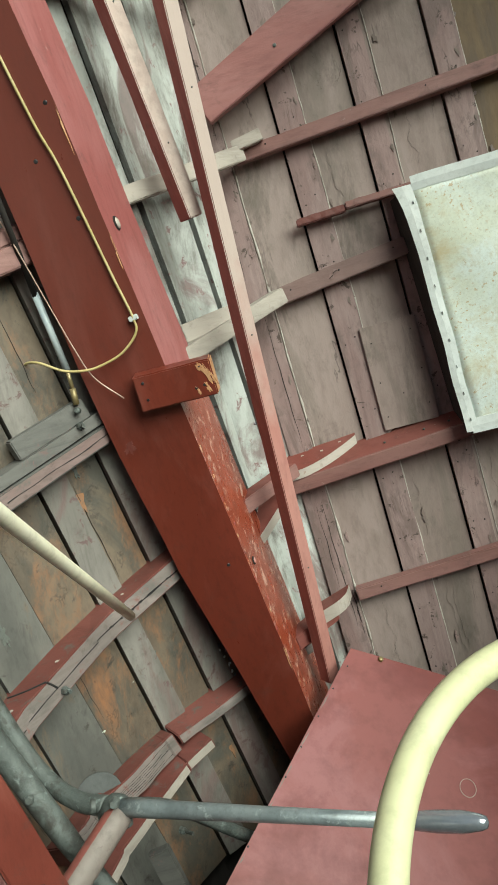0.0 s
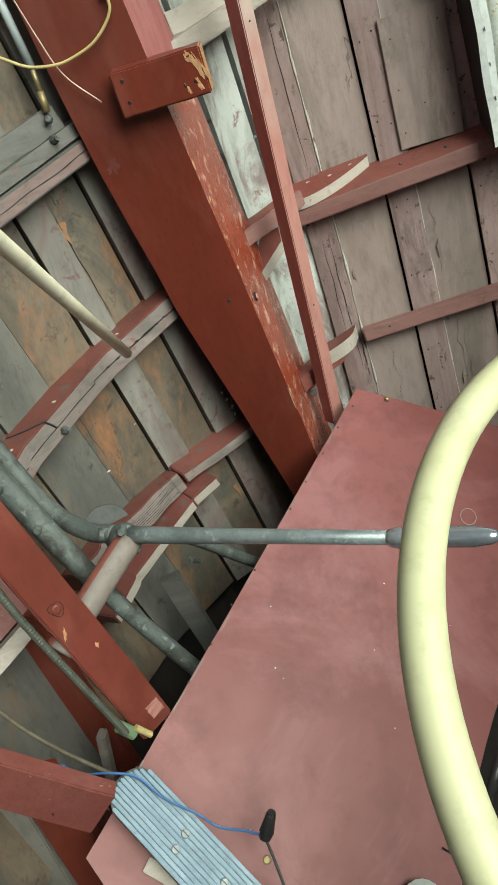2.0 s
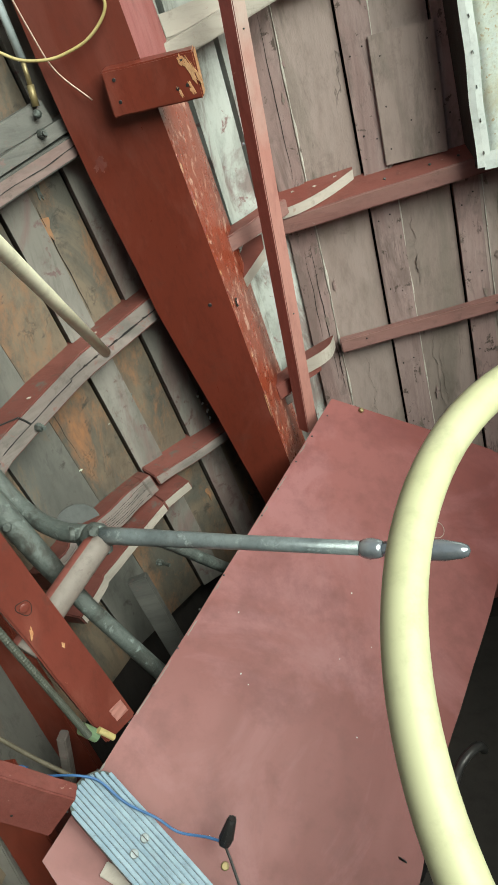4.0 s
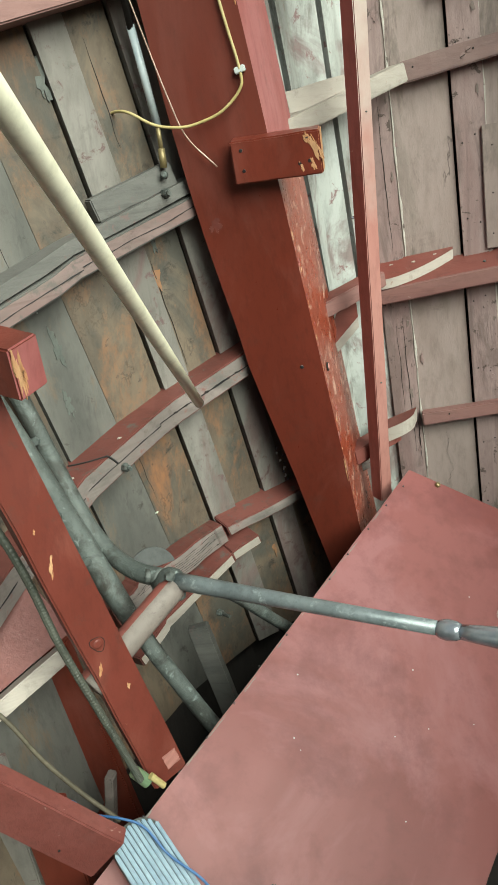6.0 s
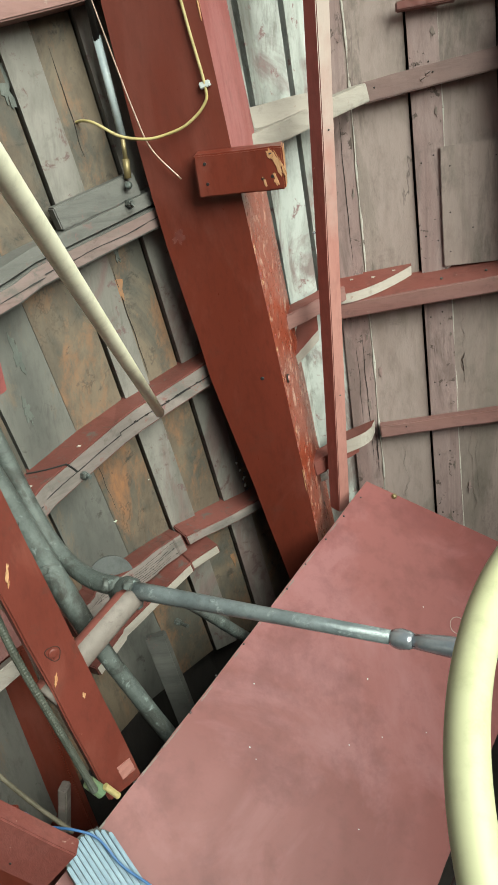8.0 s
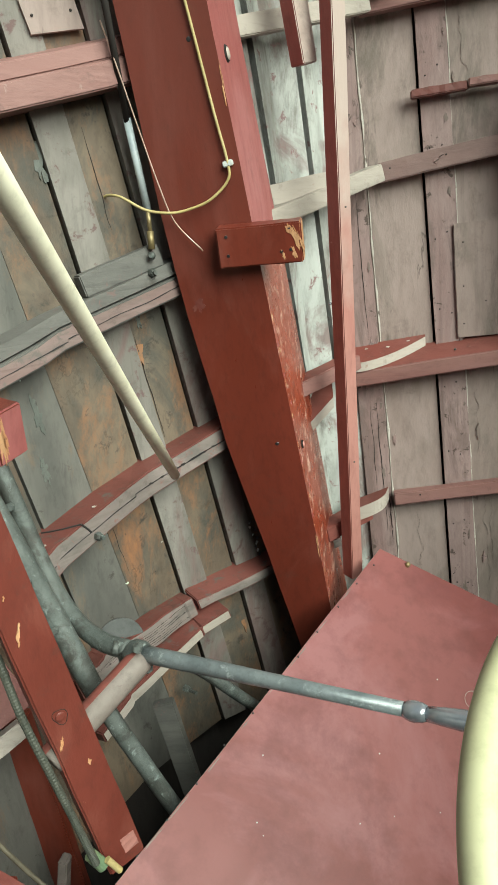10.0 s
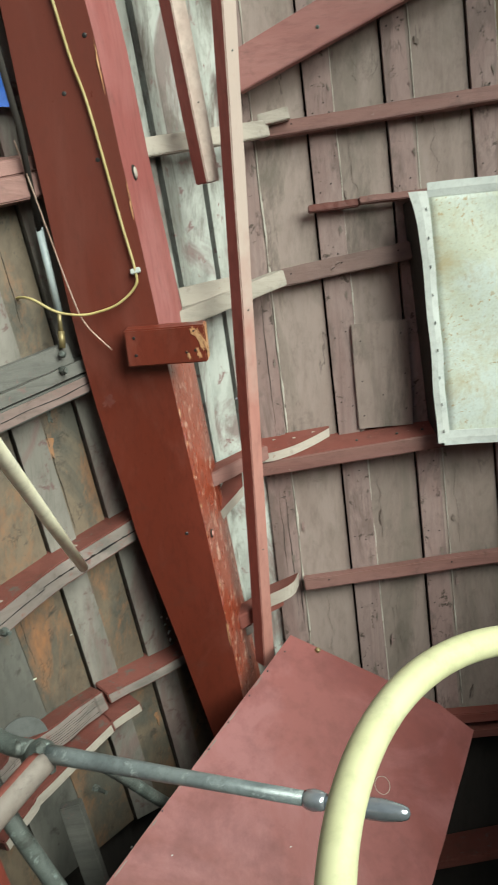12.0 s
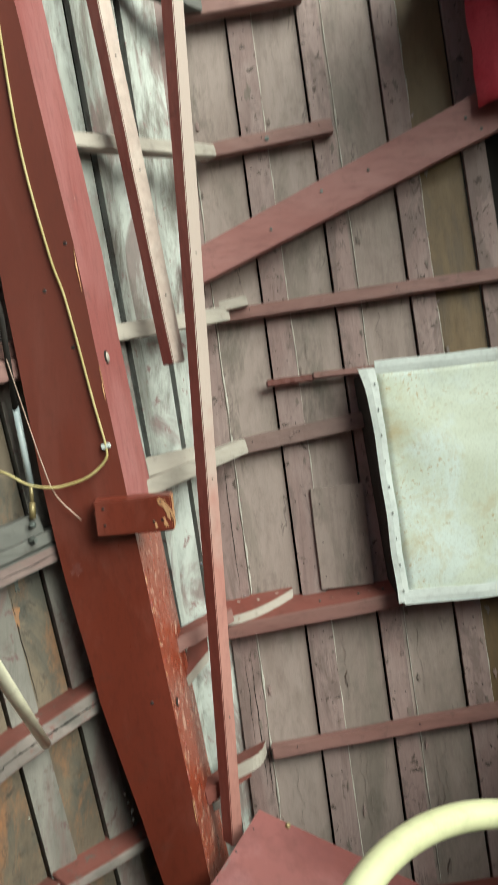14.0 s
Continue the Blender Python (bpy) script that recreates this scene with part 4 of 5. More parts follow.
for p, o in ((0.30, 0.03), (0.47, 0.036), (0.575, 0.034), (0.60, 0.018), (0.08, 0.03)):
    z = 1.056 - 0.2847 * (p - 0.02) + 0.020 + 0.005 * (0.052 - o) / 0.062
    part("bare_spot", splash(hull(p, z + 0.0004, o, False), (0.15, -0.2, 0.95), (1, 0.6, 0), 0.009, 0.006, p * 60), PALE_RAIL, fr_two, "small pale filled hole")

build_frame(0.02, 0.735, 0.36, 0.705, 0.022, 0.048, [FRAME_TOP, GREY_FACE], "upper part of a broken curved frame, red with a grey face", seed=3)
fr_three_b = build_frame(0.365, 0.704, 0.66, 0.676, 0.044, 0.046, [FRAME_TOP, GREY_FACE], "lower part of a broken frame with rough grey wood", wave=0.008, seed=4, rise=-0.010)
for k in range(7):
    lo, hi, dz = 0.385 + 0.03 * (k % 3), 0.50 + 0.02 * k, -0.013 + 0.0042 * k
    pts = [hull(p, 0.704 - 0.1085 * (p - 0.365) + dz + 0.0012 * noise.noise(Vector((p * 40, k, 2))), 0.0462 + 0.008 * noise.noise(Vector((4 * 4.3 + 6.1, (p - 0.365) / 0.295 * 6, 0.5))), False) for p in [lo + (hi - lo) * j / 20 for j in range(21)]]
    part("splinter_crack", tube(pts, 0.001, 5, [0.0002 + 0.0007 * abs(noise.noise(Vector((j * 0.4, k, 5)))) for j in range(21)]), NEAR_BLACK, fr_three_b, "split along the rough grey face")
low_board = thing("grey_board", (-0.44, 1.09, 0.42), "short grey upright board under a frame end", "board")
part("body", bar((-0.416, 1.075, 0.40), (-0.452, 1.075, 0.585), 0.036, 0.018, (1, 0.1, 0.2), 0.002, 5, 0.001), DARK_FACE, low_board)
fr_four = build_frame(0.315, 0.675, 0.68, 0.598, 0.020, 0.066, [FRAME_TOP, PALE_RAIL], "curved frame with a red face and pale cut edge", wave=0.001, seed=5)
bolt(fr_four, 0.46, 0.545, 0.03, 0.03)
build_frame(0.9, 0.30, 1.0, 0.36, 0.028, 0.05, [FRAME_TOP, GREY_FACE], "low curved frame deep in the bilge", seed=6)
build_frame(0.02, 1.590, 0.98, 1.385, 0.030, 0.052, [RAIL_RED, RAIL_RED], "curved frame in faded red paint", seed=7)
build_frame(0.02, 1.618, 0.98, 1.415, 0.022, 0.044, [RAIL_RED, RAIL_RED], "upper layer of the faded red frame", seed=8)
build_frame(0.02, 1.90, 0.98, 1.70, 0.030, 0.052, [RAIL_RED, PINK_RED], "curved frame in faded red paint", seed=9)

# ---- toe board, pedal and wires ----
P_AT, P_N = Vector((-0.249, 0.928, 0.576)), Vector((0.4423, -0.5018, 0.7434)).normalized()
P_U = Vector((-0.52, -0.86, -0.27))
P_U = (P_U - P_U.dot(P_N) * P_N).normalized()
P_V = P_N.cross(P_U)
APEX = Vector((-0.077, 1.331, 0.745))


def onboard(u, v, off=0.0):
    """A point on the toe board: u metres down its long edge from the far corner, v across it."""
    return APEX + P_U * u + P_V * v + P_N * off


board = thing("toe_board", onboard(0.5, 0.2), "sloping red painted plywood board with scuffs and edge tacks", "board")
bm = bmesh.new()
outline = [(0.0, 0.0), (-0.103, 0.305), (-0.106, 0.384), (0.203, 0.415), (0.50, 0.430), (0.62, 0.452), (1.02, 0.50), (1.02, 0.36), (0.875, 0.05), (0.862, 0.014), (0.50, 0.010)]
top_ring = []
for (u0, v0), (u1, v1) in zip(outline, outline[1:] + outline[:1]):
    for k in range(8):
        f = k / 8
        w = 0.0012 * noise.noise(Vector((u0 * 3 + f * 9, v0 * 5, 2.2)))
        top_ring.append(onboard(u0 + (u1 - u0) * f, v0 + (v1 - v0) * f + w))
top = [bm.verts.new(p) for p in top_ring]
low = [bm.verts.new(p - P_N * 0.012) for p in top_ring]
bm.faces.new(top)
bm.faces.new(low[::-1])
for k in range(len(top)):
    bm.faces.new((top[k], top[(k + 1) % len(top)], low[(k + 1) % len(top)], low[k])).material_index = 1
bmesh.ops.bevel(bm, geom=[e for e in bm.edges if len(e.link_faces) == 2 and e.calc_face_angle() > 0.8], offset=0.0015, segments=2, affect="EDGES", clamp_overlap=True)
part("body", bm, [PANEL_RED, PALE_RAIL], board)
for k in range(13):
    u = 0.03 + k * 0.064 + 0.012 * random.random()
    part("tack", disc(onboard(u, 0.006 + 0.006 * random.random(), 0.0), P_N, 0.0017, 0.0016, 8), BLACK, board, "dark tack head")
for k in range(9):
    part("worn_edge", splash(onboard(0.12 + 0.075 * k + 0.03 * random.random(), 0.0035 + (0.010 * (0.12 + 0.075 * k) / 0.5 if k < 5 else 0.010), 0.0), P_N, P_U, random.uniform(0.03, 0.07), 0.0034, k * 1.7, 0.0003), CROSS_GREY, board, "paint worn to bare wood along the edge")
part("brass_screw", disc(onboard(-0.012, 0.058, 0.001), P_N, 0.005, 0.006, 10), BRASS, board, "brass screw at the far edge")
part("brass_screw", disc(onboard(0.752, 0.213, 0.0), P_N, 0.0055, 0.003, 10), BRASS, board, "brass screw head")
part("scratched_ring", tube([onboard(0.126 + 0.016 * math.cos(t), 0.278 + 0.014 * math.sin(t), 0.0002) for t in [2 * math.pi * k / 24 for k in range(24)]], 0.0006, 5, None, True), PALE_RAIL, board, "faint scratched ring")
for k in range(14):
    a = onboard(random.uniform(0.05, 0.9), random.uniform(0.03, 0.36), 0.0003)
    part("paint_fleck", disc(a, P_N, random.uniform(0.0006, 0.0013), 0.0005, 6), WHITE_FOLD, board, "white paint fleck")


def build_pedal():
    pd = thing("foot_pedal", (-0.40, 0.66, 0.52), "ribbed pale blue alloy foot pedal on the toe board", "pedal")
    a, b = Vector((-0.452, 0.684, 0.563)), Vector((-0.301, 0.576, 0.416))
    d = (b - a).normalized()
    side = P_N.cross(d).normalized()
    up = d.cross(side).normalized()
    if up.dot(P_N) < 0:
        up = -up
    half = 0.033
    n = 11
    length = (b - a).length
    tread = bmesh.new()
    def nose(v):
        """How far the rounded end is cut back at v across the tread."""
        return 0.030 * (1 - math.sqrt(max(0.0, 1 - v * v)))
    outline2 = [(nose(v), v) for v in [math.sin(math.pi / 2 * k / 8) for k in range(-8, 9)]] + [(length, 1.0), (length, -1.0)]
    t = [tread.verts.new(a + d * u + side * (v * half) + up * 0.006) for u, v in outline2]
    l = [tread.verts.new(a + d * u + side * (v * half) - up * 0.006) for u, v in outline2]
    tread.faces.new(t)
    tread.faces.new(l[::-1])
    for k in range(len(t)):
        tread.faces.new((t[k], t[(k + 1) % len(t)], l[(k + 1) % len(t)], l[k]))
    tread_ob = part("tread", tread, STEEL, pd, "dark body under the ribs")
    for k in range(n):
        v = -half + (k + 0.5) * 2 * half / n
        start = 0.003 + nose(v / half)
        part("rib", bar(a + d * start + side * v + up * 0.0085, a + d * length + side * v + up * 0.0085, 2 * half / n - 0.0009, 0.006, side, 0.0012, 6, 0.0004), BLUE_STEEL, tread_ob, "pale blue raised rib")
    for u, v in ((0.106, 0.010), (0.109, -0.010), (0.177, 0.004), (0.205, -0.012)):
        part("screw", disc(a + d * u + side * v + up * 0.011, up, 0.0058, 0.003, 12, 0.8), LEVER_STEEL, tread_ob, "slotted screw head")
        part("slot", bar(a + d * (u - 0.005) + side * v + up * 0.0145, a + d * (u + 0.005) + side * v + up * 0.0145, 0.0013, 0.0012, side, 0, 1, 0), BLACK, tread_ob, "screw slot")
    part("packing_strip", bar((-0.431, 0.622, 0.480), (-0.372, 0.603, 0.440), 0.018, 0.008, (0.55, 0.65, 0.1), 0.001, 4, 0.0008), PALE_RAIL, pd, "pale packing strip below")
    return a, d, side, up


PA, PD, PS, PU = build_pedal()
wire_pts = smooth_line([(-0.522, 0.698, 0.580), (-0.520, 0.678, 0.603), (-0.510, 0.676, 0.606), (-0.498, 0.677, 0.587), (-0.454, 0.678, 0.580), (-0.425, 0.678, 0.567), PA + PD * 0.06 + PS * 0.020 + PU * 0.016,
                        PA + PD * 0.10 + PS * 0.034 + PU * 0.02, (-0.335, 0.650, 0.497), (-0.300, 0.645, 0.490), (-0.281, 0.640, 0.486)], 8)
blue = thing("blue_wire", wire_pts[0], "loose blue wire over the pedal, ending in a black cap", "wire")
part("sleeve", tube(wire_pts, 0.0017, 8), BLUE_WIRE, blue, "", True)
cap_a, cap_b = Vector((-0.279, 0.640, 0.482)), Vector((-0.262, 0.648, 0.516))
cp = part("wire_cap", tube([cap_a, cap_a.lerp(cap_b, 0.25), cap_a.lerp(cap_b, 0.9), cap_b], 0.01, 12, [0.0075, 0.0088, 0.0062, 0.004]), BLACK, blue, "black ribbed wire cap")
for k in range(8):
    t = 2 * math.pi * k / 8
    ax = (cap_b - cap_a).normalized()
    s = ax.orthogonal().normalized()
    o = s * math.cos(t) + ax.cross(s) * math.sin(t)
    part("ridge", bar(cap_a.lerp(cap_b, 0.2) + o * 0.0085, cap_b + o * 0.0042, 0.0018, 0.0018, o, 0, 1, 0), BLACK, cp)
part("tail", tube(smooth_line([cap_a, (-0.272, 0.625, 0.462), (-0.262, 0.600, 0.436), (-0.252, 0.57, 0.412)], 6), 0.0018, 8), BLACK, blue, "dark second wire", True)

cup = thing("white_cup", onboard(0.68, 0.405), "small white cup with a brown stain on the board", "cup")
part("filling", tube([onboard(0.700, 0.412, 0.0182), onboard(0.700, 0.412, 0.0190)], 0.019, 20), RAIL_RED, cup, "brown-pink dried filling")
part("bowl", tube([onboard(0.700, 0.412, h) for h in (0.0, 0.004, 0.012, 0.018)], 0.02, 20, [0.020, 0.024, 0.030, 0.031]), WHITE_FOLD, cup, "", True)

# ---- gear lever and steel tubes ----
JOINT, KNOB, TIP = Vector((-0.392, 0.843, 0.819)), Vector((-0.048, 0.723, 0.823)), Vector((0.052, 0.6845, 0.830))
lever = thing("gear_lever", JOINT, "long grey steel lever with a chrome bullet handle", "lever")
part("rod", tube([JOINT, JOINT.lerp(KNOB, 0.15), JOINT.lerp(KNOB, 0.6), KNOB], 0.01, 16, [0.0115, 0.0112, 0.0090, 0.0080]), LEVER_STEEL, lever, "", True)
part("collar", tube([KNOB + (TIP - KNOB) * f for f in (-0.10, -0.05, 0.02, 0.10, 0.15)], 0.01, 16, [0.008, 0.0105, 0.0118, 0.0105, 0.0082]), BRIGHT, lever, "rounded steel collar", True)
part("handle", tube([KNOB + (TIP - KNOB) * f for f in (0.13, 0.3, 0.5, 0.75, 0.92, 0.98, 1.0)], 0.01, 18, [0.008, 0.0097, 0.0113, 0.0112, 0.0082, 0.0058, 0.001]), BRIGHT, lever, "polished bullet-shaped handle", True)
part("boss", tube([JOINT + Vector((-0.02, 0.01, -0.012)), JOINT, JOINT + Vector((0.012, -0.004, 0.004))], 0.017, 14, [0.015, 0.018, 0.013]), STEEL, lever, "worn pivot boss", True)
for dx, dz in ((0.006, 0.016), (0.004, -0.02)):
    part("pivot_bolt", disc(JOINT + Vector((dx, -0.014, dz)), (0.2, -1, 0.2), 0.007, 0.01, 6, 0.7), STEEL, lever, "grey bolt head")

TUBE_A = [(-0.655, 0.85, 1.25), (-0.579, 0.86, 1.046), (-0.472, 0.862, 0.754), (-0.420, 0.875, 0.620), (-0.372, 0.905, 0.48)]
TUBE_B = [(-0.66, 0.93, 1.29), (-0.593, 0.93, 1.066), (-0.545, 0.925, 0.90), (-0.505, 0.905, 0.838), (-0.455, 0.875, 0.817), (-0.405, 0.85, 0.818)]
tube_a = thing("steel_tube", (-0.594, 0.92, 1.05), "thick mottled grey steel tube running down behind the rail", "tube", "steel tubes")
line_a = smooth_line(TUBE_A, 8)
part("pipe", tube(line_a, 0.0165, 16, [0.0165 - 0.0042 * min(1.0, max(0.0, (0.80 - q.z) / 0.10)) for q in line_a]), STEEL, tube_a, "", True)
tube_b = thing("steel_tube", (-0.576, 0.90, 1.07), "thinner steel tube bending into the lever boss", "tube", "steel tubes")
part("pipe", tube(smooth_line(TUBE_B, 8), 0.0130, 14), STEEL, tube_b, "", True)
for tb, pts in ((tube_a, ((-0.531, 0.846, 0.919), (-0.505, 0.846, 0.85))), (tube_b, ((-0.575, 0.915, 1.0),))):
    for c in pts:
        part("collar_nut", disc(c, (0.25, -0.95, 0.1), 0.007, 0.006, 6, 0.7), STEEL, tb, "small grey nut")
plate = thing("quadrant_plate", (-0.425, 0.905, 0.84), "dull grey steel quadrant plate behind the lever boss", "plate")
arc = [Vector((-0.434, 0.895, 0.808)) + Vector((0.84, 0.50, 0.05)) * (0.032 * math.cos(a)) + Vector((-0.30, 0.35, 0.88)) * (0.029 * math.sin(a)) for a in [math.pi * k / 16 for k in range(17)]]
part("body", sheet([arc, [q.lerp(Vector((-0.434, 0.895, 0.808)), 0.9) for q in arc]], 0.006, (0.4, -0.85, 0.35)), DARK_STEEL, plate)
tube_c = thing("steel_tube", (-0.40, 0.86, 0.80), "thin steel tube running from the boss behind the toe board", "tube", "steel tubes")
part("pipe", tube(smooth_line([(-0.43, 0.85, 0.822), (-0.40, 0.865, 0.808), (-0.355, 0.94, 0.742), (-0.303, 1.03, 0.625), (-0.27, 1.10, 0.54)], 8), 0.0095, 12), STEEL, tube_c, "", True)

# ---- rail post, its block and the pieces beside the toe board ----
def build_side_post():
    sp = thing("timber_post", (-0.405, 0.745, 0.5), "slim red post with bare knots beside the toe board", "post")
    top, foot = Vector((-0.500, 0.655, 1.205)), Vector((-0.4235, 0.773, 0.553))
    bm = bar(foot.lerp(top, 0.022), top, 0.050, 0.040, (0.714, 0.70, 0.0), 0.0025, 18, 0.0015)
    part("shaft", bm, [SCUFF_RED], sp)
    out, across = Vector((0.70, -0.714, 0.05)), Vector((0.714, 0.70, 0.0))
    for f, o, ln, wd, sd in ((0.585, -0.010, 0.024, 0.008, 3), (0.60, -0.006, 0.016, 0.004, 9), (0.35, -0.015, 0.026, 0.005, 5), (0.29, 0.006, 0.012, 0.006, 7), (0.66, -0.008, 0.009, 0.003, 12), (0.57, -0.013, 0.014, 0.003, 18)):
        c = foot.lerp(top, f) + out * 0.0200 + across * o
        part("bare_chip", splash(c, out, (0.35, 0, 1), ln, wd, sd, 0.0012), RAW_END, sp, "scar of bare wood")
    scar = foot.lerp(top, 0.052) + out * 0.0202 + across * 0.011
    part("bare_chip", bar(scar, scar + (top - foot).normalized() * 0.024, 0.019, 0.0012, across, 0.0004, 4, 0.002), STICK_PINK, sp, "pink scar at the foot")
    c = foot.lerp(top, 0.405) + out * 0.0203 + across * -0.004
    s, u = across, (top - foot).normalized()
    part("knot", disc(c, out, 0.0062, 0.0016, 9, 0.6), SCUFF_RED, sp, "plugged knot")
    part("knot_ring", tube([c + (s * math.cos(t) + u * math.sin(t) * 1.25) * (0.0085 + 0.001 * math.sin(3 * t)) for t in [2 * math.pi * k / 20 for k in range(20)]], 0.0005, 5, None, True), NEAR_BLACK, sp, "dark gap round the plugged knot")
    return sp


build_side_post()
build_block("wood_block", (-0.437, 0.640, 1.180), (0.085, 0.052, 0.036), "short red block with a split raw end on the slim post", (0.93, -0.32, -0.2), False)
bar_rail = thing("cross_bar", (-0.45, 0.75, 0.79), "pale rounded wooden bar under the lever boss", "bar")
bm = tube(smooth_line([(-0.470, 0.715, 0.752), (-0.430, 0.775, 0.782), (-0.388, 0.838, 0.812)], 6), 0.018, 16, None)
paint(bm, (-0.55, 0.25, 0.8), 1, 0.55)
part("body", bm, [CROSS_GREY, RIB_RED], bar_rail, "", True)
part("tip_bolt", disc((-0.382, 0.838, 0.800), (0.7, -0.6, 0.1), 0.008, 0.008, 6, 0.7), STEEL, bar_rail, "grey bolt head")
part("foot_bolt", disc((-0.446, 0.738, 0.735), (0.6, -0.7, -0.2), 0.007, 0.009, 6, 0.7), STEEL, bar_rail, "grey bolt head")
part("upper_bolt", disc((-0.468, 0.735, 0.796), (-0.2, -0.6, 0.8), 0.008, 0.014, 6, 0.7), GREEN_TAG, bar_rail, "pale green capped bolt")
cable = thing("control_cable", (-0.43, 0.70, 0.62), "green-grey wound control cable in a green sleeve end", "cable")
cpts = smooth_line([(-0.60, 0.66, 1.24), (-0.514, 0.690, 0.970), (-0.482, 0.695, 0.821), (-0.447, 0.70, 0.690), (-0.429, 0.705, 0.615)], 64)
part("sheath", tube(cpts, 0.005, 10, [0.0047 + 0.0004 * (k % 2) for k in range(len(cpts))]), GREEN_CABLE, cable)
part("sleeve_end", tube([(-0.439, 0.712, 0.622), (-0.427, 0.718, 0.600)], 0.012, 14, [0.0080, 0.0084]), GREEN_TAG, cable, "pale green sleeve end")
part("sleeve_end", tube([(-0.420, 0.716, 0.612), (-0.408, 0.722, 0.590)], 0.005, 12, [0.0044, 0.0042]), YELLOW_WIRE, cable, "cream sleeve end")
PINK_BRACE = surface("speckled_dull_red_paint", (0.168, 0.048, 0.039), (0.200, 0.065, 0.055), (0.42, 0.30, 0.26), (0.66, 0.70), EVEN, 14, 160, (0.4, 0.6), 0.25, vary=0.0, dirt=0.25)
brace = thing("wooden_brace", (-0.5, 0.6, 0.66), "wide red board sloping down to the toe board", "brace")
part("body", bar((-0.60, 0.585, 0.752), (-0.441, 0.615, 0.598), 0.070, 0.022, (0.3, 0, 1), 0.002, 8, 0.001), [PINK_BRACE], brace)
for f, o in ((0.3, 0.022), (0.72, -0.02)):
    part("nail", disc(Vector((-0.60, 0.585, 0.752)).lerp(Vector((-0.441, 0.615, 0.598)), f) + Vector((0.2 * o, -0.0115, o)), (0.1, -1, 0), 0.0014, 0.0012, 8), NEAR_BLACK, brace)
stud = thing("red_board", (-0.60, 0.88, 0.4), "dark red upright board behind the brace", "board")
part("body", bar((-0.560, 0.875, 0.28), (-0.618, 0.87, 0.70), 0.075, 0.02, (1, 0.1, 0.1), 0.002, 8, 0.001), BEAM_RED, stud)
part("edge_strip", bar((-0.545, 0.80, 0.42), (-0.524, 0.80, 0.525), 0.013, 0.02, (1, 0, 0), 0.002, 4, 0.001), GREY_FACE, stud, "pale bare edge strip")
shelf = thing("red_shelf", (-0.62, 0.80, 0.72), "dull red board end with a pale edge beside the slim post", "board")
part("body", bar((-0.70, 0.712, 0.716), (-0.565, 0.83, 0.790), 0.085, 0.016, (-0.5, 0.2, 0.84), 0.002, 6, 0.001), PINK_BRACE, shelf)
part("front_edge", bar((-0.684, 0.682, 0.661), (-0.548, 0.800, 0.735), 0.022, 0.03, (-0.5, 0, 0.84), 0.002, 6, 0.001), PALE_RAIL, shelf, "pale bare front edge")
under = thing("grey_board", (-0.56, 0.66, 0.30), "bare grey board under the red brace", "board")
part("body", bar((-0.640, 0.69, 0.30), (-0.645, 0.69, 0.66), 0.09, 0.02, (1, 0, 0.05), 0.002, 6, 0.001), GREY_WOOD, under)
part("red_strip", bar((-0.545, 0.685, 0.30), (-0.562, 0.685, 0.60), 0.066, 0.02, (1, 0, 0.05), 0.002, 6, 0.001), BEAM_RED, under, "dark red painted strip")
line = thing("thin_cable", (-0.5, 0.66, 0.62), "thin brown cable running down to the pedal", "cable")
part("sheath", tube(smooth_line([(-0.63, 0.70, 0.76), (-0.585, 0.70, 0.707), (-0.554, 0.70, 0.650), (-0.512, 0.70, 0.596), (-0.468, 0.70, 0.551)], 6), 0.0032, 8), BROWN_CABLE, line, "", True)

# ---- steering wheel ----
W_C = Vector((0.1642, 0.3323, 0.9675))
W_N = Vector((math.cos(radians(50.42)) * math.cos(radians(-48.1)), math.cos(radians(50.42)) * math.sin(radians(-48.1)), math.sin(radians(50.42))))
W_S = W_N.orthogonal().normalized()
W_T = W_N.cross(W_S)
wheel = thing("steering_wheel", W_C, "cream plastic steering wheel with a thick round rim", "steering wheel")
part("rim", tube([W_C + (W_S * math.cos(t) + W_T * math.sin(t)) * 0.2213 for t in [2 * math.pi * k / 128 for k in range(128)]], 0.0104, 24, None, True), CREAM, wheel, "", True)
down = (Vector((0, 0, -1)) - Vector((0, 0, -1)).dot(W_N) * W_N).normalized()
right = W_N.cross(down)
for ang in (-62, 0, 62):
    t = radians(ang)
    o = down * math.cos(t) + right * math.sin(t)
    part("spoke", tube([W_C - W_N * 0.03 + o * 0.02, W_C - W_N * 0.02 + o * 0.1, W_C + o * 0.216], 0.006, 10, [0.009, 0.007, 0.008]), CREAM, wheel, "", True)
part("hub", tube([W_C - W_N * 0.05, W_C - W_N * 0.02, W_C - W_N * 0.01], 0.03, 24, [0.03, 0.032, 0.024]), CREAM, wheel, "", True)
col_end = W_C - W_N * 0.23
part("column", tube([W_C - W_N * 0.05, col_end], 0.017, 16), BLACK, wheel, "black steering column")
part("pedestal", tube([col_end + Vector((0.0, 0.0, 0.012)), Vector((col_end.x, col_end.y, 0.0))], 0.02, 16), BLACK, wheel, "black upright support")

# ---- pointed stick, wires and rods on the curved side ----
stick = thing("wooden_pointer", (-0.40, 1.07, 0.985), "long tapered cream wooden stick leaning on a frame", "stick")
part("shaft", tube([Vector((-0.3725, 1.045, 0.994)).lerp(Vector((-0.2205, 0.185, 1.489)), f) for f in (0.012, 0.3, 0.7, 1)], 0.01, 16, [0.0074, 0.0077, 0.0080, 0.0080]), POINTER, stick, "", True)
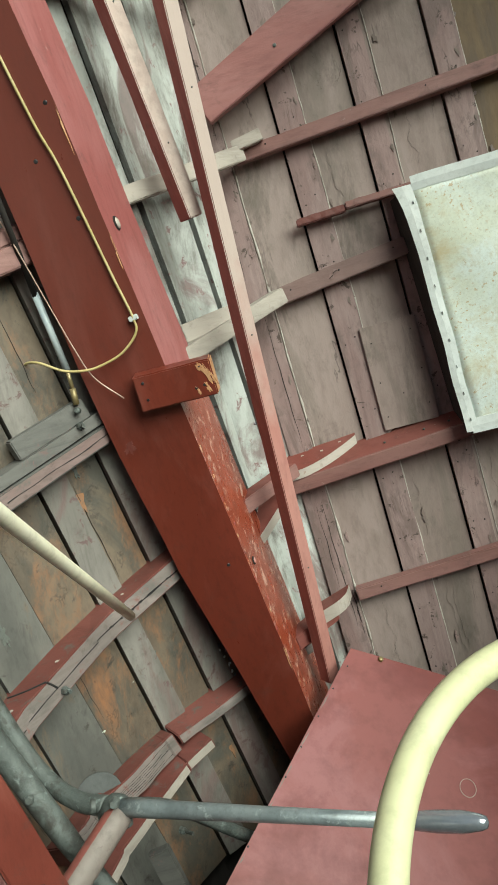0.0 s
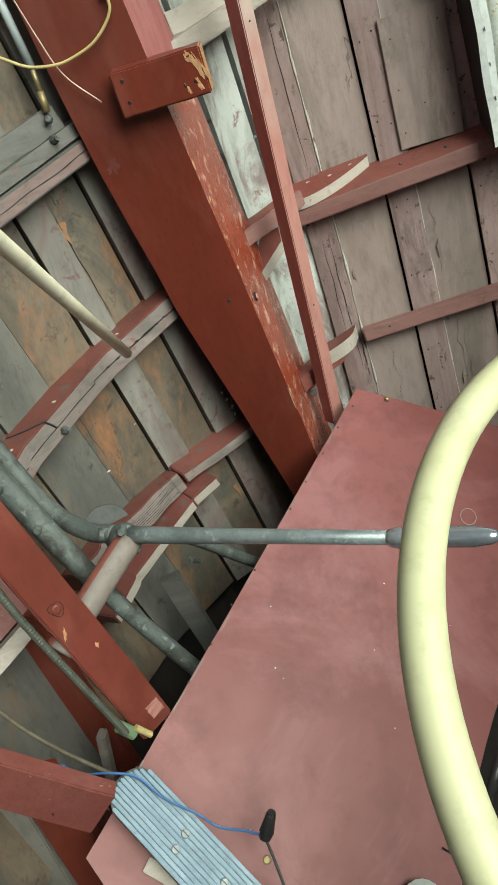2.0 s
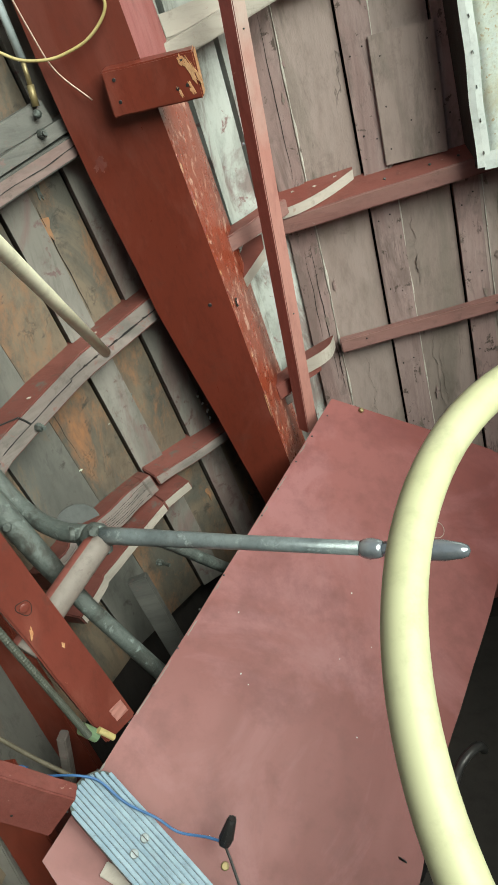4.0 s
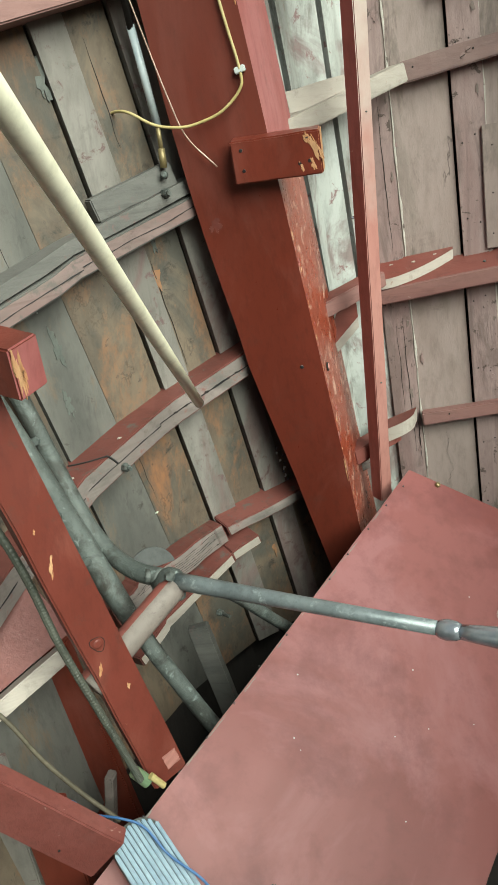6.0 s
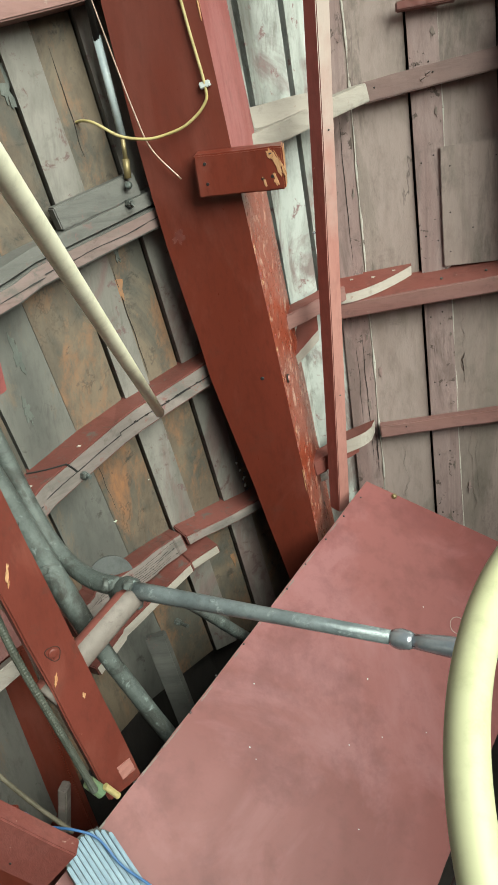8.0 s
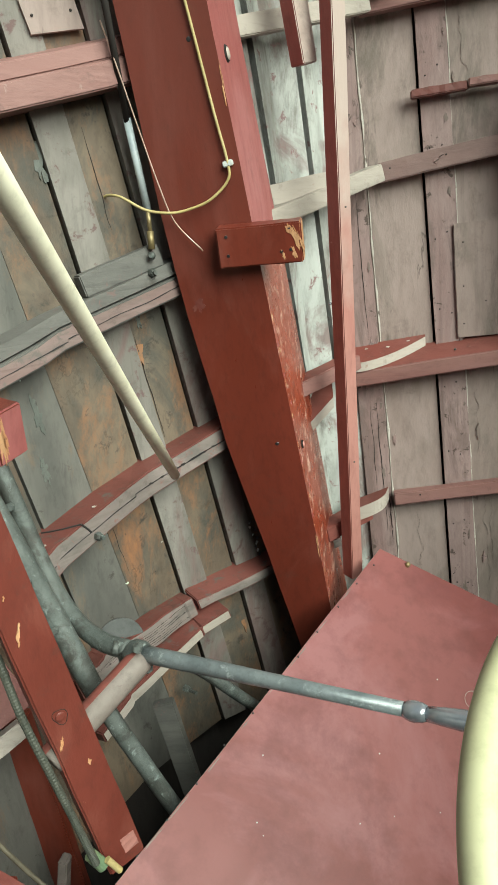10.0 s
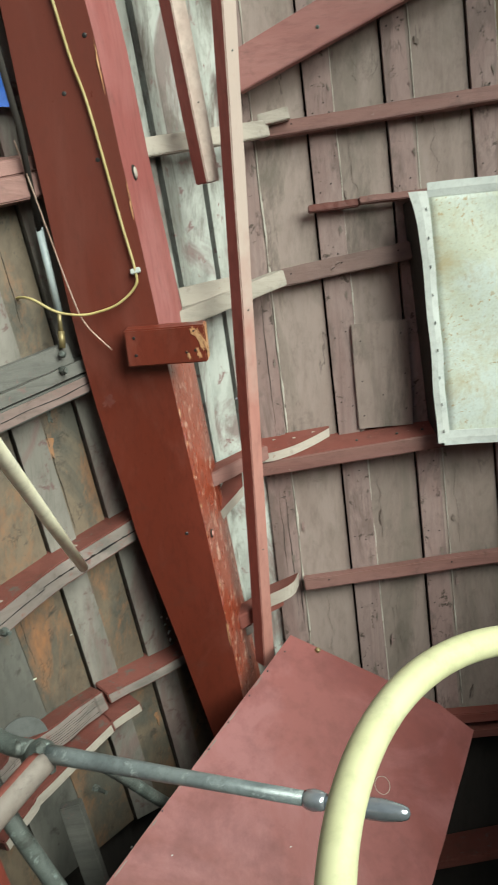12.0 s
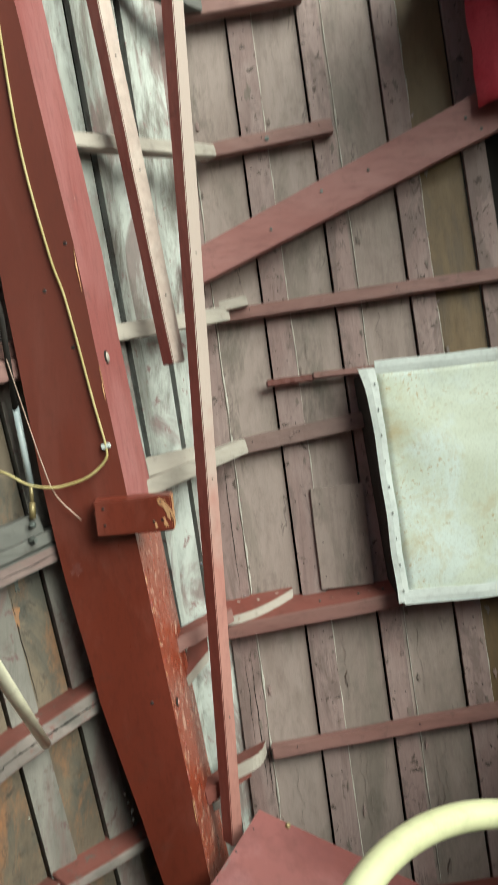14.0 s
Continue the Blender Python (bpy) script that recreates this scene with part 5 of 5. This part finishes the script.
part("tip", tube([Vector((-0.3725, 1.045, 0.994)).lerp(Vector((-0.2205, 0.185, 1.489)), f) for f in (0, 0.003, 0.008, 0.0125)], 0.01, 16, [0.0040, 0.0062, 0.0071, 0.00745]), CROSS_GREY, stick, "rubbed greyish rounded tip", True)

hose = thing("black_hose", onboard(0.47, 0.46), "black rubber hose loop beside the toe board", "hose")
part("loop", tube(smooth_line([onboard(0.60, 0.50, -0.12), onboard(0.52, 0.452, 0.005), onboard(0.47, 0.447, 0.015), onboard(0.43, 0.462, 0.012), onboard(0.40, 0.50, -0.05)], 8), 0.007, 12), BLACK, hose, "", True)
part("clip", bar(onboard(0.622, 0.415, 0.002), onboard(0.622, 0.428, 0.002), 0.002, 0.003, (0, 0, 1), 0.001, 2, 0), BLACK, hose, "small black clip on the board")

gas = thing("gas_strut", (-0.392, 1.115, 1.31), "slim grey rod with a bright lower sleeve hung beside the post", "rod")
part("rod", tube([(-0.405, 0.995, 1.80), (-0.3912, 1.046, 1.635), (-0.3966, 1.098, 1.500)], 0.0048, 10), NEAR_BLACK, gas, "dark upper rod", True)
part("sleeve", tube([(-0.3966, 1.098, 1.505), (-0.3887, 1.120, 1.381)], 0.0056, 14), PALE_STEEL, gas, "grey-blue steel sleeve", True)
part("end_rod", tube([(-0.3887, 1.120, 1.383), (-0.389, 1.121, 1.350)], 0.0034, 10), BRASS, gas, "brass end fitting", True)
part("end_sleeve", tube([(-0.389, 1.121, 1.352), (-0.390, 1.121, 1.326)], 0.0050, 12), BRASS, gas, "brass end sleeve", True)
part("end_eye", disc((-0.390, 1.118, 1.3166), (0, -1, 0.2), 0.0055, 0.007, 12, 0.6), STEEL, gas, "small steel eye")


def on_post(x, z, off=0.004):
    return Vector((x, beam_front(z) - off, z))


yw = thing("yellow_wire", on_post(-0.259, 1.43), "old yellow wire clipped to the post and looping loose", "wire")
ypts = smooth_line([on_post(-0.338, 2.2), on_post(-0.336, 2.0), on_post(-0.329, 1.86), on_post(-0.308, 1.72), on_post(-0.292, 1.65), on_post(-0.270, 1.50), on_post(-0.259, 1.432, 0.006),
                    on_post(-0.262, 1.408, 0.008), on_post(-0.29, 1.385, 0.012), on_post(-0.323, 1.375, 0.016), on_post(-0.35, 1.373, 0.02), on_post(-0.385, 1.381, 0.018), on_post(-0.42, 1.402, 0.01), on_post(-0.448, 1.407, -0.01), on_post(-0.468, 1.398, -0.02)], 8)
part("sleeve", tube(ypts, 0.0021, 8), YELLOW_WIRE, yw, "", True)
part("clip", bar(on_post(-0.266, 1.429, 0.004), on_post(-0.252, 1.432, 0.004), 0.008, 0.008, (0, 0, 1), 0.001, 2, 0), WHITE_FOLD, yw, "small white wire clip")
bw = thing("bare_wire", on_post(-0.36, 1.41), "stiff bare copper wire end on the post", "wire")
part("strand", tube(smooth_line([on_post(-0.405, 1.62, 0.0), on_post(-0.394, 1.573), on_post(-0.378, 1.49), on_post(-0.360, 1.409, 0.01), on_post(-0.345, 1.36, 0.012), on_post(-0.311, 1.317, 0.01)], 8), 0.0011, 8), COPPER, bw, "", True)

tape = thing("blue_tape", hull(0.2, 1.70, 0.05, False), "strip of bright blue masking tape", "tape")
part("strip", sheet([[Vector((-0.466, 1.046, 1.722)), Vector((-0.41, 1.075, 1.722))], [Vector((-0.464, 1.050, 1.69)), Vector((-0.408, 1.079, 1.69))], [Vector((-0.463, 1.048, 1.666)), Vector((-0.402, 1.08, 1.670))]], 0.001, (0.5, -0.8, 0)), BLUE_TAPE, tape)

# ---- planks and battens of the hull, piece by piece ----
# Planks end low, and high past seam 4; the near-black backing paints shade there.
zs = [0.40 + (HIGH - 0.40) * k / 12 for k in range(13)]
flat_zs = [0.47 + (HIGH - 0.47) * k / 12 for k in range(13)]
for k in range(7):
    a = lambda z, k=k: flat(seam_x(k, z) + 0.002, z)
    b = lambda z, k=k: flat(seam_x(k + 1, z) - 0.0035, z)
    mat = OLIVE_PLY if k in (3, 5) else MAUVE
    part("plank", board_between(a, b, 0.018, (0, -1, 0), flat_zs if k < 4 else [0.47 + 1.10 * j / 12 for j in range(13)], k), mat, wall_flat)
for k in range(8):
    wide = 0.05 + 0.004 * math.sin(k * 2.3)
    a = lambda z, k=k: flat(seam_x(k, z) + 0.001, z, 0.008)
    b = lambda z, k=k, wide=wide: flat(seam_x(k, z) + wide + 0.002 * noise.noise(Vector((k * 3.0, z * 6, 0))), z, 0.007)
    part("seam_batten", board_between(a, b, 0.012, (0, -1, 0), [0.47 + (HIGH - 0.47) * j / 24 for j in range(25)], k + 20, 0.001), MAUVE_BATTEN, wall_flat)
    if 0 < k < 5:
        for j in range(13):
            for dx in (0.012, 0.034):
                z = 0.60 + j * 0.142 + 0.03 * noise.noise(Vector((k * 3, j * 1.7, dx * 50)))
                part("nail", disc(flat(seam_x(k, z) + dx, z, 0.0085), (0, -1, 0), 0.0015, 0.0010, 8), NEAR_BLACK, wall_flat)
for k, r in ((0, 0.0028), (1, 0.0022), (2, 0.002), (3, 0.002)):
    pts = [flat(seam_x(k, z) + 0.054 + 0.0022 * noise.noise(Vector((k * 5.0, z * 9, 1))) + 0.0010 * noise.noise(Vector((k * 5.0, z * 60, 1))), z, 0.001) for z in [0.50 + (HIGH - 0.50) * j / 99 for j in range(100)]]
    rad = [max(0.0006, r * (0.5 + 1.3 * noise.noise(Vector((k * 2.0, z * 22, 7))))) for z in [0.50 + (HIGH - 0.50) * j / 99 for j in range(100)]]
    part("caulk_bead", tube(pts, r, 6, rad), CAULK, wall_flat, "ragged bead of old white caulk")

FLAKE_DARK = surface("bare_grey_brown_under_paint", (0.160, 0.128, 0.112), (0.200, 0.162, 0.143), None, stretch=UPR, big=14, fine=70, rough=(0.6, 0.85), bump=0.3, vary=0.3, dirt=0.4)
for k in (0, 1, 2, 3):
    for j in range(26):
        z = 0.52 + j * 0.066 + 0.03 * noise.noise(Vector((k * 5, j * 1.9, 0.3)))
        u = abs(noise.noise(Vector((k * 3.3, j * 2.3, 6))))
        x = seam_x(k, z) + (0.048 - 0.030 * u if j % 2 else 0.056 + 0.035 * u)
        part("flaked_patch", splash(flat(x, z, 0.0078 if x < seam_x(k, z) + 0.05 else 0.0016), (0, -1, 0), (-0.04, 0, 1), 0.012 + 0.055 * u, 0.006 + 0.014 * u, j * 1.7 + k, 0.0012), FLAKE_DARK if (j + k) % 3 else MAUVE_BATTEN, wall_flat, "ragged patch where paint has flaked")
for k, (x, z0, z1) in enumerate(((0.115, 0.60, 0.80), (0.125, 0.62, 0.78), (0.108, 0.88, 1.02), (0.272, 0.58, 0.80), (0.285, 0.66, 0.79), (0.265, 0.86, 1.03), (0.118, 1.58, 1.70), (0.275, 1.60, 1.74), (0.135, 1.78, 1.86), (-0.02, 0.60, 0.76), (0.43, 0.62, 0.80))):
    pts = [flat(x - 0.04 * (z0 + (z1 - z0) * t - 1.35) + 0.012 * noise.noise(Vector((k * 2.1, t * 5, 3))) + 0.005 * noise.noise(Vector((k, t * 19, 9))), z0 + (z1 - z0) * t, 0.0012) for t in [j / 40 for j in range(41)]]
    part("paint_crack", tube(pts, 0.001, 5, [0.0002 + 0.0009 * abs(noise.noise(Vector((j * 0.5, k, 3)))) for j in range(41)]), FLAKE_DARK, wall_flat, "ragged dark crack in the paint")

SEAMS = [0.104, 0.222, 0.340, 0.442, 0.545, 0.655, 0.75, 0.95, 1.15]
for k in range(len(SEAMS) - 1):
    a = lambda z, k=k: hull(SEAMS[k] + (0.0008 if k in (3, 5) else 0.005), z)
    b = lambda z, k=k: hull(SEAMS[k + 1], z)
    inward = hull_in((SEAMS[k] + SEAMS[k + 1]) / 2, 1.0)
    part("plank", board_between(a, b, 0.018, inward, zs, k + 40), GREY_PLANK if k in (3, 6) else RUST_WOOD, wall_curved)
for k, s in enumerate(SEAMS[:3]):
    a = lambda z, s=s: hull(s + 0.000, z, 0.007)
    b = lambda z, s=s: hull(s - 0.050 + 0.002 * noise.noise(Vector((s * 30, z * 6, 0))), z, 0.007)
    part("seam_batten", board_between(a, b, 0.012, hull_in(s - 0.02, 1.0), [0.40 + (HIGH - 0.40) * j / 24 for j in range(25)], k + 60, 0.001), GREY_WOOD, wall_curved)

def corner_edge(f, z):
    a = hull(0.055, z)
    b = flat(seam_x(0, z) + 0.02, z, -0.01)
    return a.lerp(b, f)


for k in range(3):
    lo_f, hi_f = k / 3 + 0.022, (k + 1) / 3 - 0.022
    a = lambda z, f=lo_f: corner_edge(f, z)
    b = lambda z, f=hi_f: corner_edge(f, z)
    part("plank", board_between(a, b, 0.015, (0.75, -0.66, 0), zs, k + 80, (-0.006, -0.020, -0.010)[k]), WHITE_WOOD, wall_corner)

for k, (p, z0, z1) in enumerate(((0.43, 0.80, 0.93), (0.285, 1.02, 1.2), (0.50, 1.22, 1.42), (0.41, 1.36, 1.52), (0.30, 0.70, 0.9), (0.62, 0.7, 0.86), (0.27, 1.36, 1.5))):
    pts = [hull(p + 0.003 * noise.noise(Vector((k, t * 4, 0))), z0 + (z1 - z0) * t, 0.0006) for t in [j / 12 for j in range(13)]]
    part("plank_crack", tube(pts, 0.0008, 5, [0.0002 + 0.0005 * math.sin(math.pi * j / 12) for j in range(13)]), NEAR_BLACK, wall_curved, "thin dark drying crack")
for k, (x, z0, z1) in enumerate(((-0.085, 0.72, 1.0), (-0.098, 0.8, 1.03), (-0.09, 1.12, 1.4), (-0.105, 1.45, 1.66), (-0.082, 1.74, 2.0), (-0.075, 0.70, 0.8))):
    pts = [flat(x - 0.04 * (z0 + (z1 - z0) * t - 1.35) + 0.003 * noise.noise(Vector((k, t * 5, 3))), z0 + (z1 - z0) * t, 0.0082) for t in [j / 14 for j in range(15)]]
    part("plank_crack", tube(pts, 0.001, 5, [0.0002 + 0.0006 * math.sin(math.pi * j / 14) for j in range(15)]), NEAR_BLACK, wall_flat, "thin dark drying crack")
top_patch = thing("repair_patch", hull(0.2, 1.62, 0.01, False), "thin grey repair panel on the curved planks", "panel")
part("body", sheet([[hull(0.245, z, 0.014, False), hull(0.166, z + 0.012, 0.014, False)] for z in (1.90, 1.75, 1.608)], 0.006, hull_in(0.2, 1.7)), MAUVE, top_patch)
for p, z in ((0.235, 1.63), (0.178, 1.64), (0.235, 1.75), (0.178, 1.76)):
    part("nail", disc(hull(p, z, 0.0145, False), hull_in(p, z), 0.002, 0.0012, 8), NEAR_BLACK, top_patch)

RUST_BLOOM = surface("orange_rust_bloom_on_wood", (0.235, 0.125, 0.066), (0.29, 0.135, 0.055), (0.12, 0.10, 0.075), (0.54, 0.62), (1, 1, 0.5), 24, 90, (0.6, 0.85), 0.4, vary=0.0, dirt=0.5)
GREEN_BLOOM = surface("grey_green_mould_on_wood", (0.085, 0.098, 0.088), (0.12, 0.135, 0.122), (0.05, 0.048, 0.042), (0.56, 0.64), (1, 1, 0.5), 24, 90, (0.6, 0.85), 0.4, vary=0.0, dirt=0.5)
for k, (p, z, ln, wd, m) in enumerate(((0.265, 1.17, 0.09, 0.020, 0), (0.285, 1.08, 0.06, 0.014, 0), (0.405, 1.16, 0.05, 0.016, 0), (0.385, 1.06, 0.04, 0.012, 0), (0.20, 0.90, 0.05, 0.010, 0), (0.19, 0.83, 0.04, 0.010, 1), (0.30, 0.86, 0.07, 0.016, 1), (0.47, 1.10, 0.08, 0.022, 1), (0.245, 1.22, 0.05, 0.012, 1), (0.40, 0.84, 0.06, 0.02, 1), (0.30, 1.45, 0.07, 0.02, 1), (0.265, 1.40, 0.05, 0.012, 0), (0.50, 1.02, 0.06, 0.02, 1), (0.27, 0.60, 0.05, 0.012, 0))):
    part("stain_patch", splash(hull(p, z, -0.0004, False), hull_in(p, z), (0.1, -0.25, 1), ln, wd, k * 2.3 + 1, 0.0012), (RUST_BLOOM, GREEN_BLOOM)[m], wall_curved, "ragged stain on the bare wood")

# ---- paint flecks and bits of foil on the curved planks ----
for k, (p, z, ln) in enumerate(((0.457, 0.781, 0.010), (0.434, 0.811, 0.006), (0.413, 0.794, 0.005), (0.405, 0.778, 0.006), (0.418, 1.110, 0.004), (0.36, 0.83, 0.004), (0.47, 1.16, 0.003), (0.33, 0.76, 0.005))):
    part("paint_fleck", splash(hull(p, z, 0.0006, False), hull_in(p, z), (0.5, 0.5, 0.3), ln, ln * 0.6, k + 0.5, 0.0006), CANVAS, wall_curved, "pale paint fleck")
# Every second crumb is white, painting in the glints of the foil.
for k in range(9):
    p, z = 0.178 + 0.012 * random.random(), 0.745 + 0.009 * k
    part("foil_bit", splash(hull(p, z, 0.012, False), hull_in(p, z), (random.uniform(-1, 1), random.uniform(-1, 1), 0.6), random.uniform(0.006, 0.012), 0.006, k + 3.3, 0.0016), (BRIGHT, WHITE_FOLD)[k % 2], wall_curved, "bright crumb of metal foil")
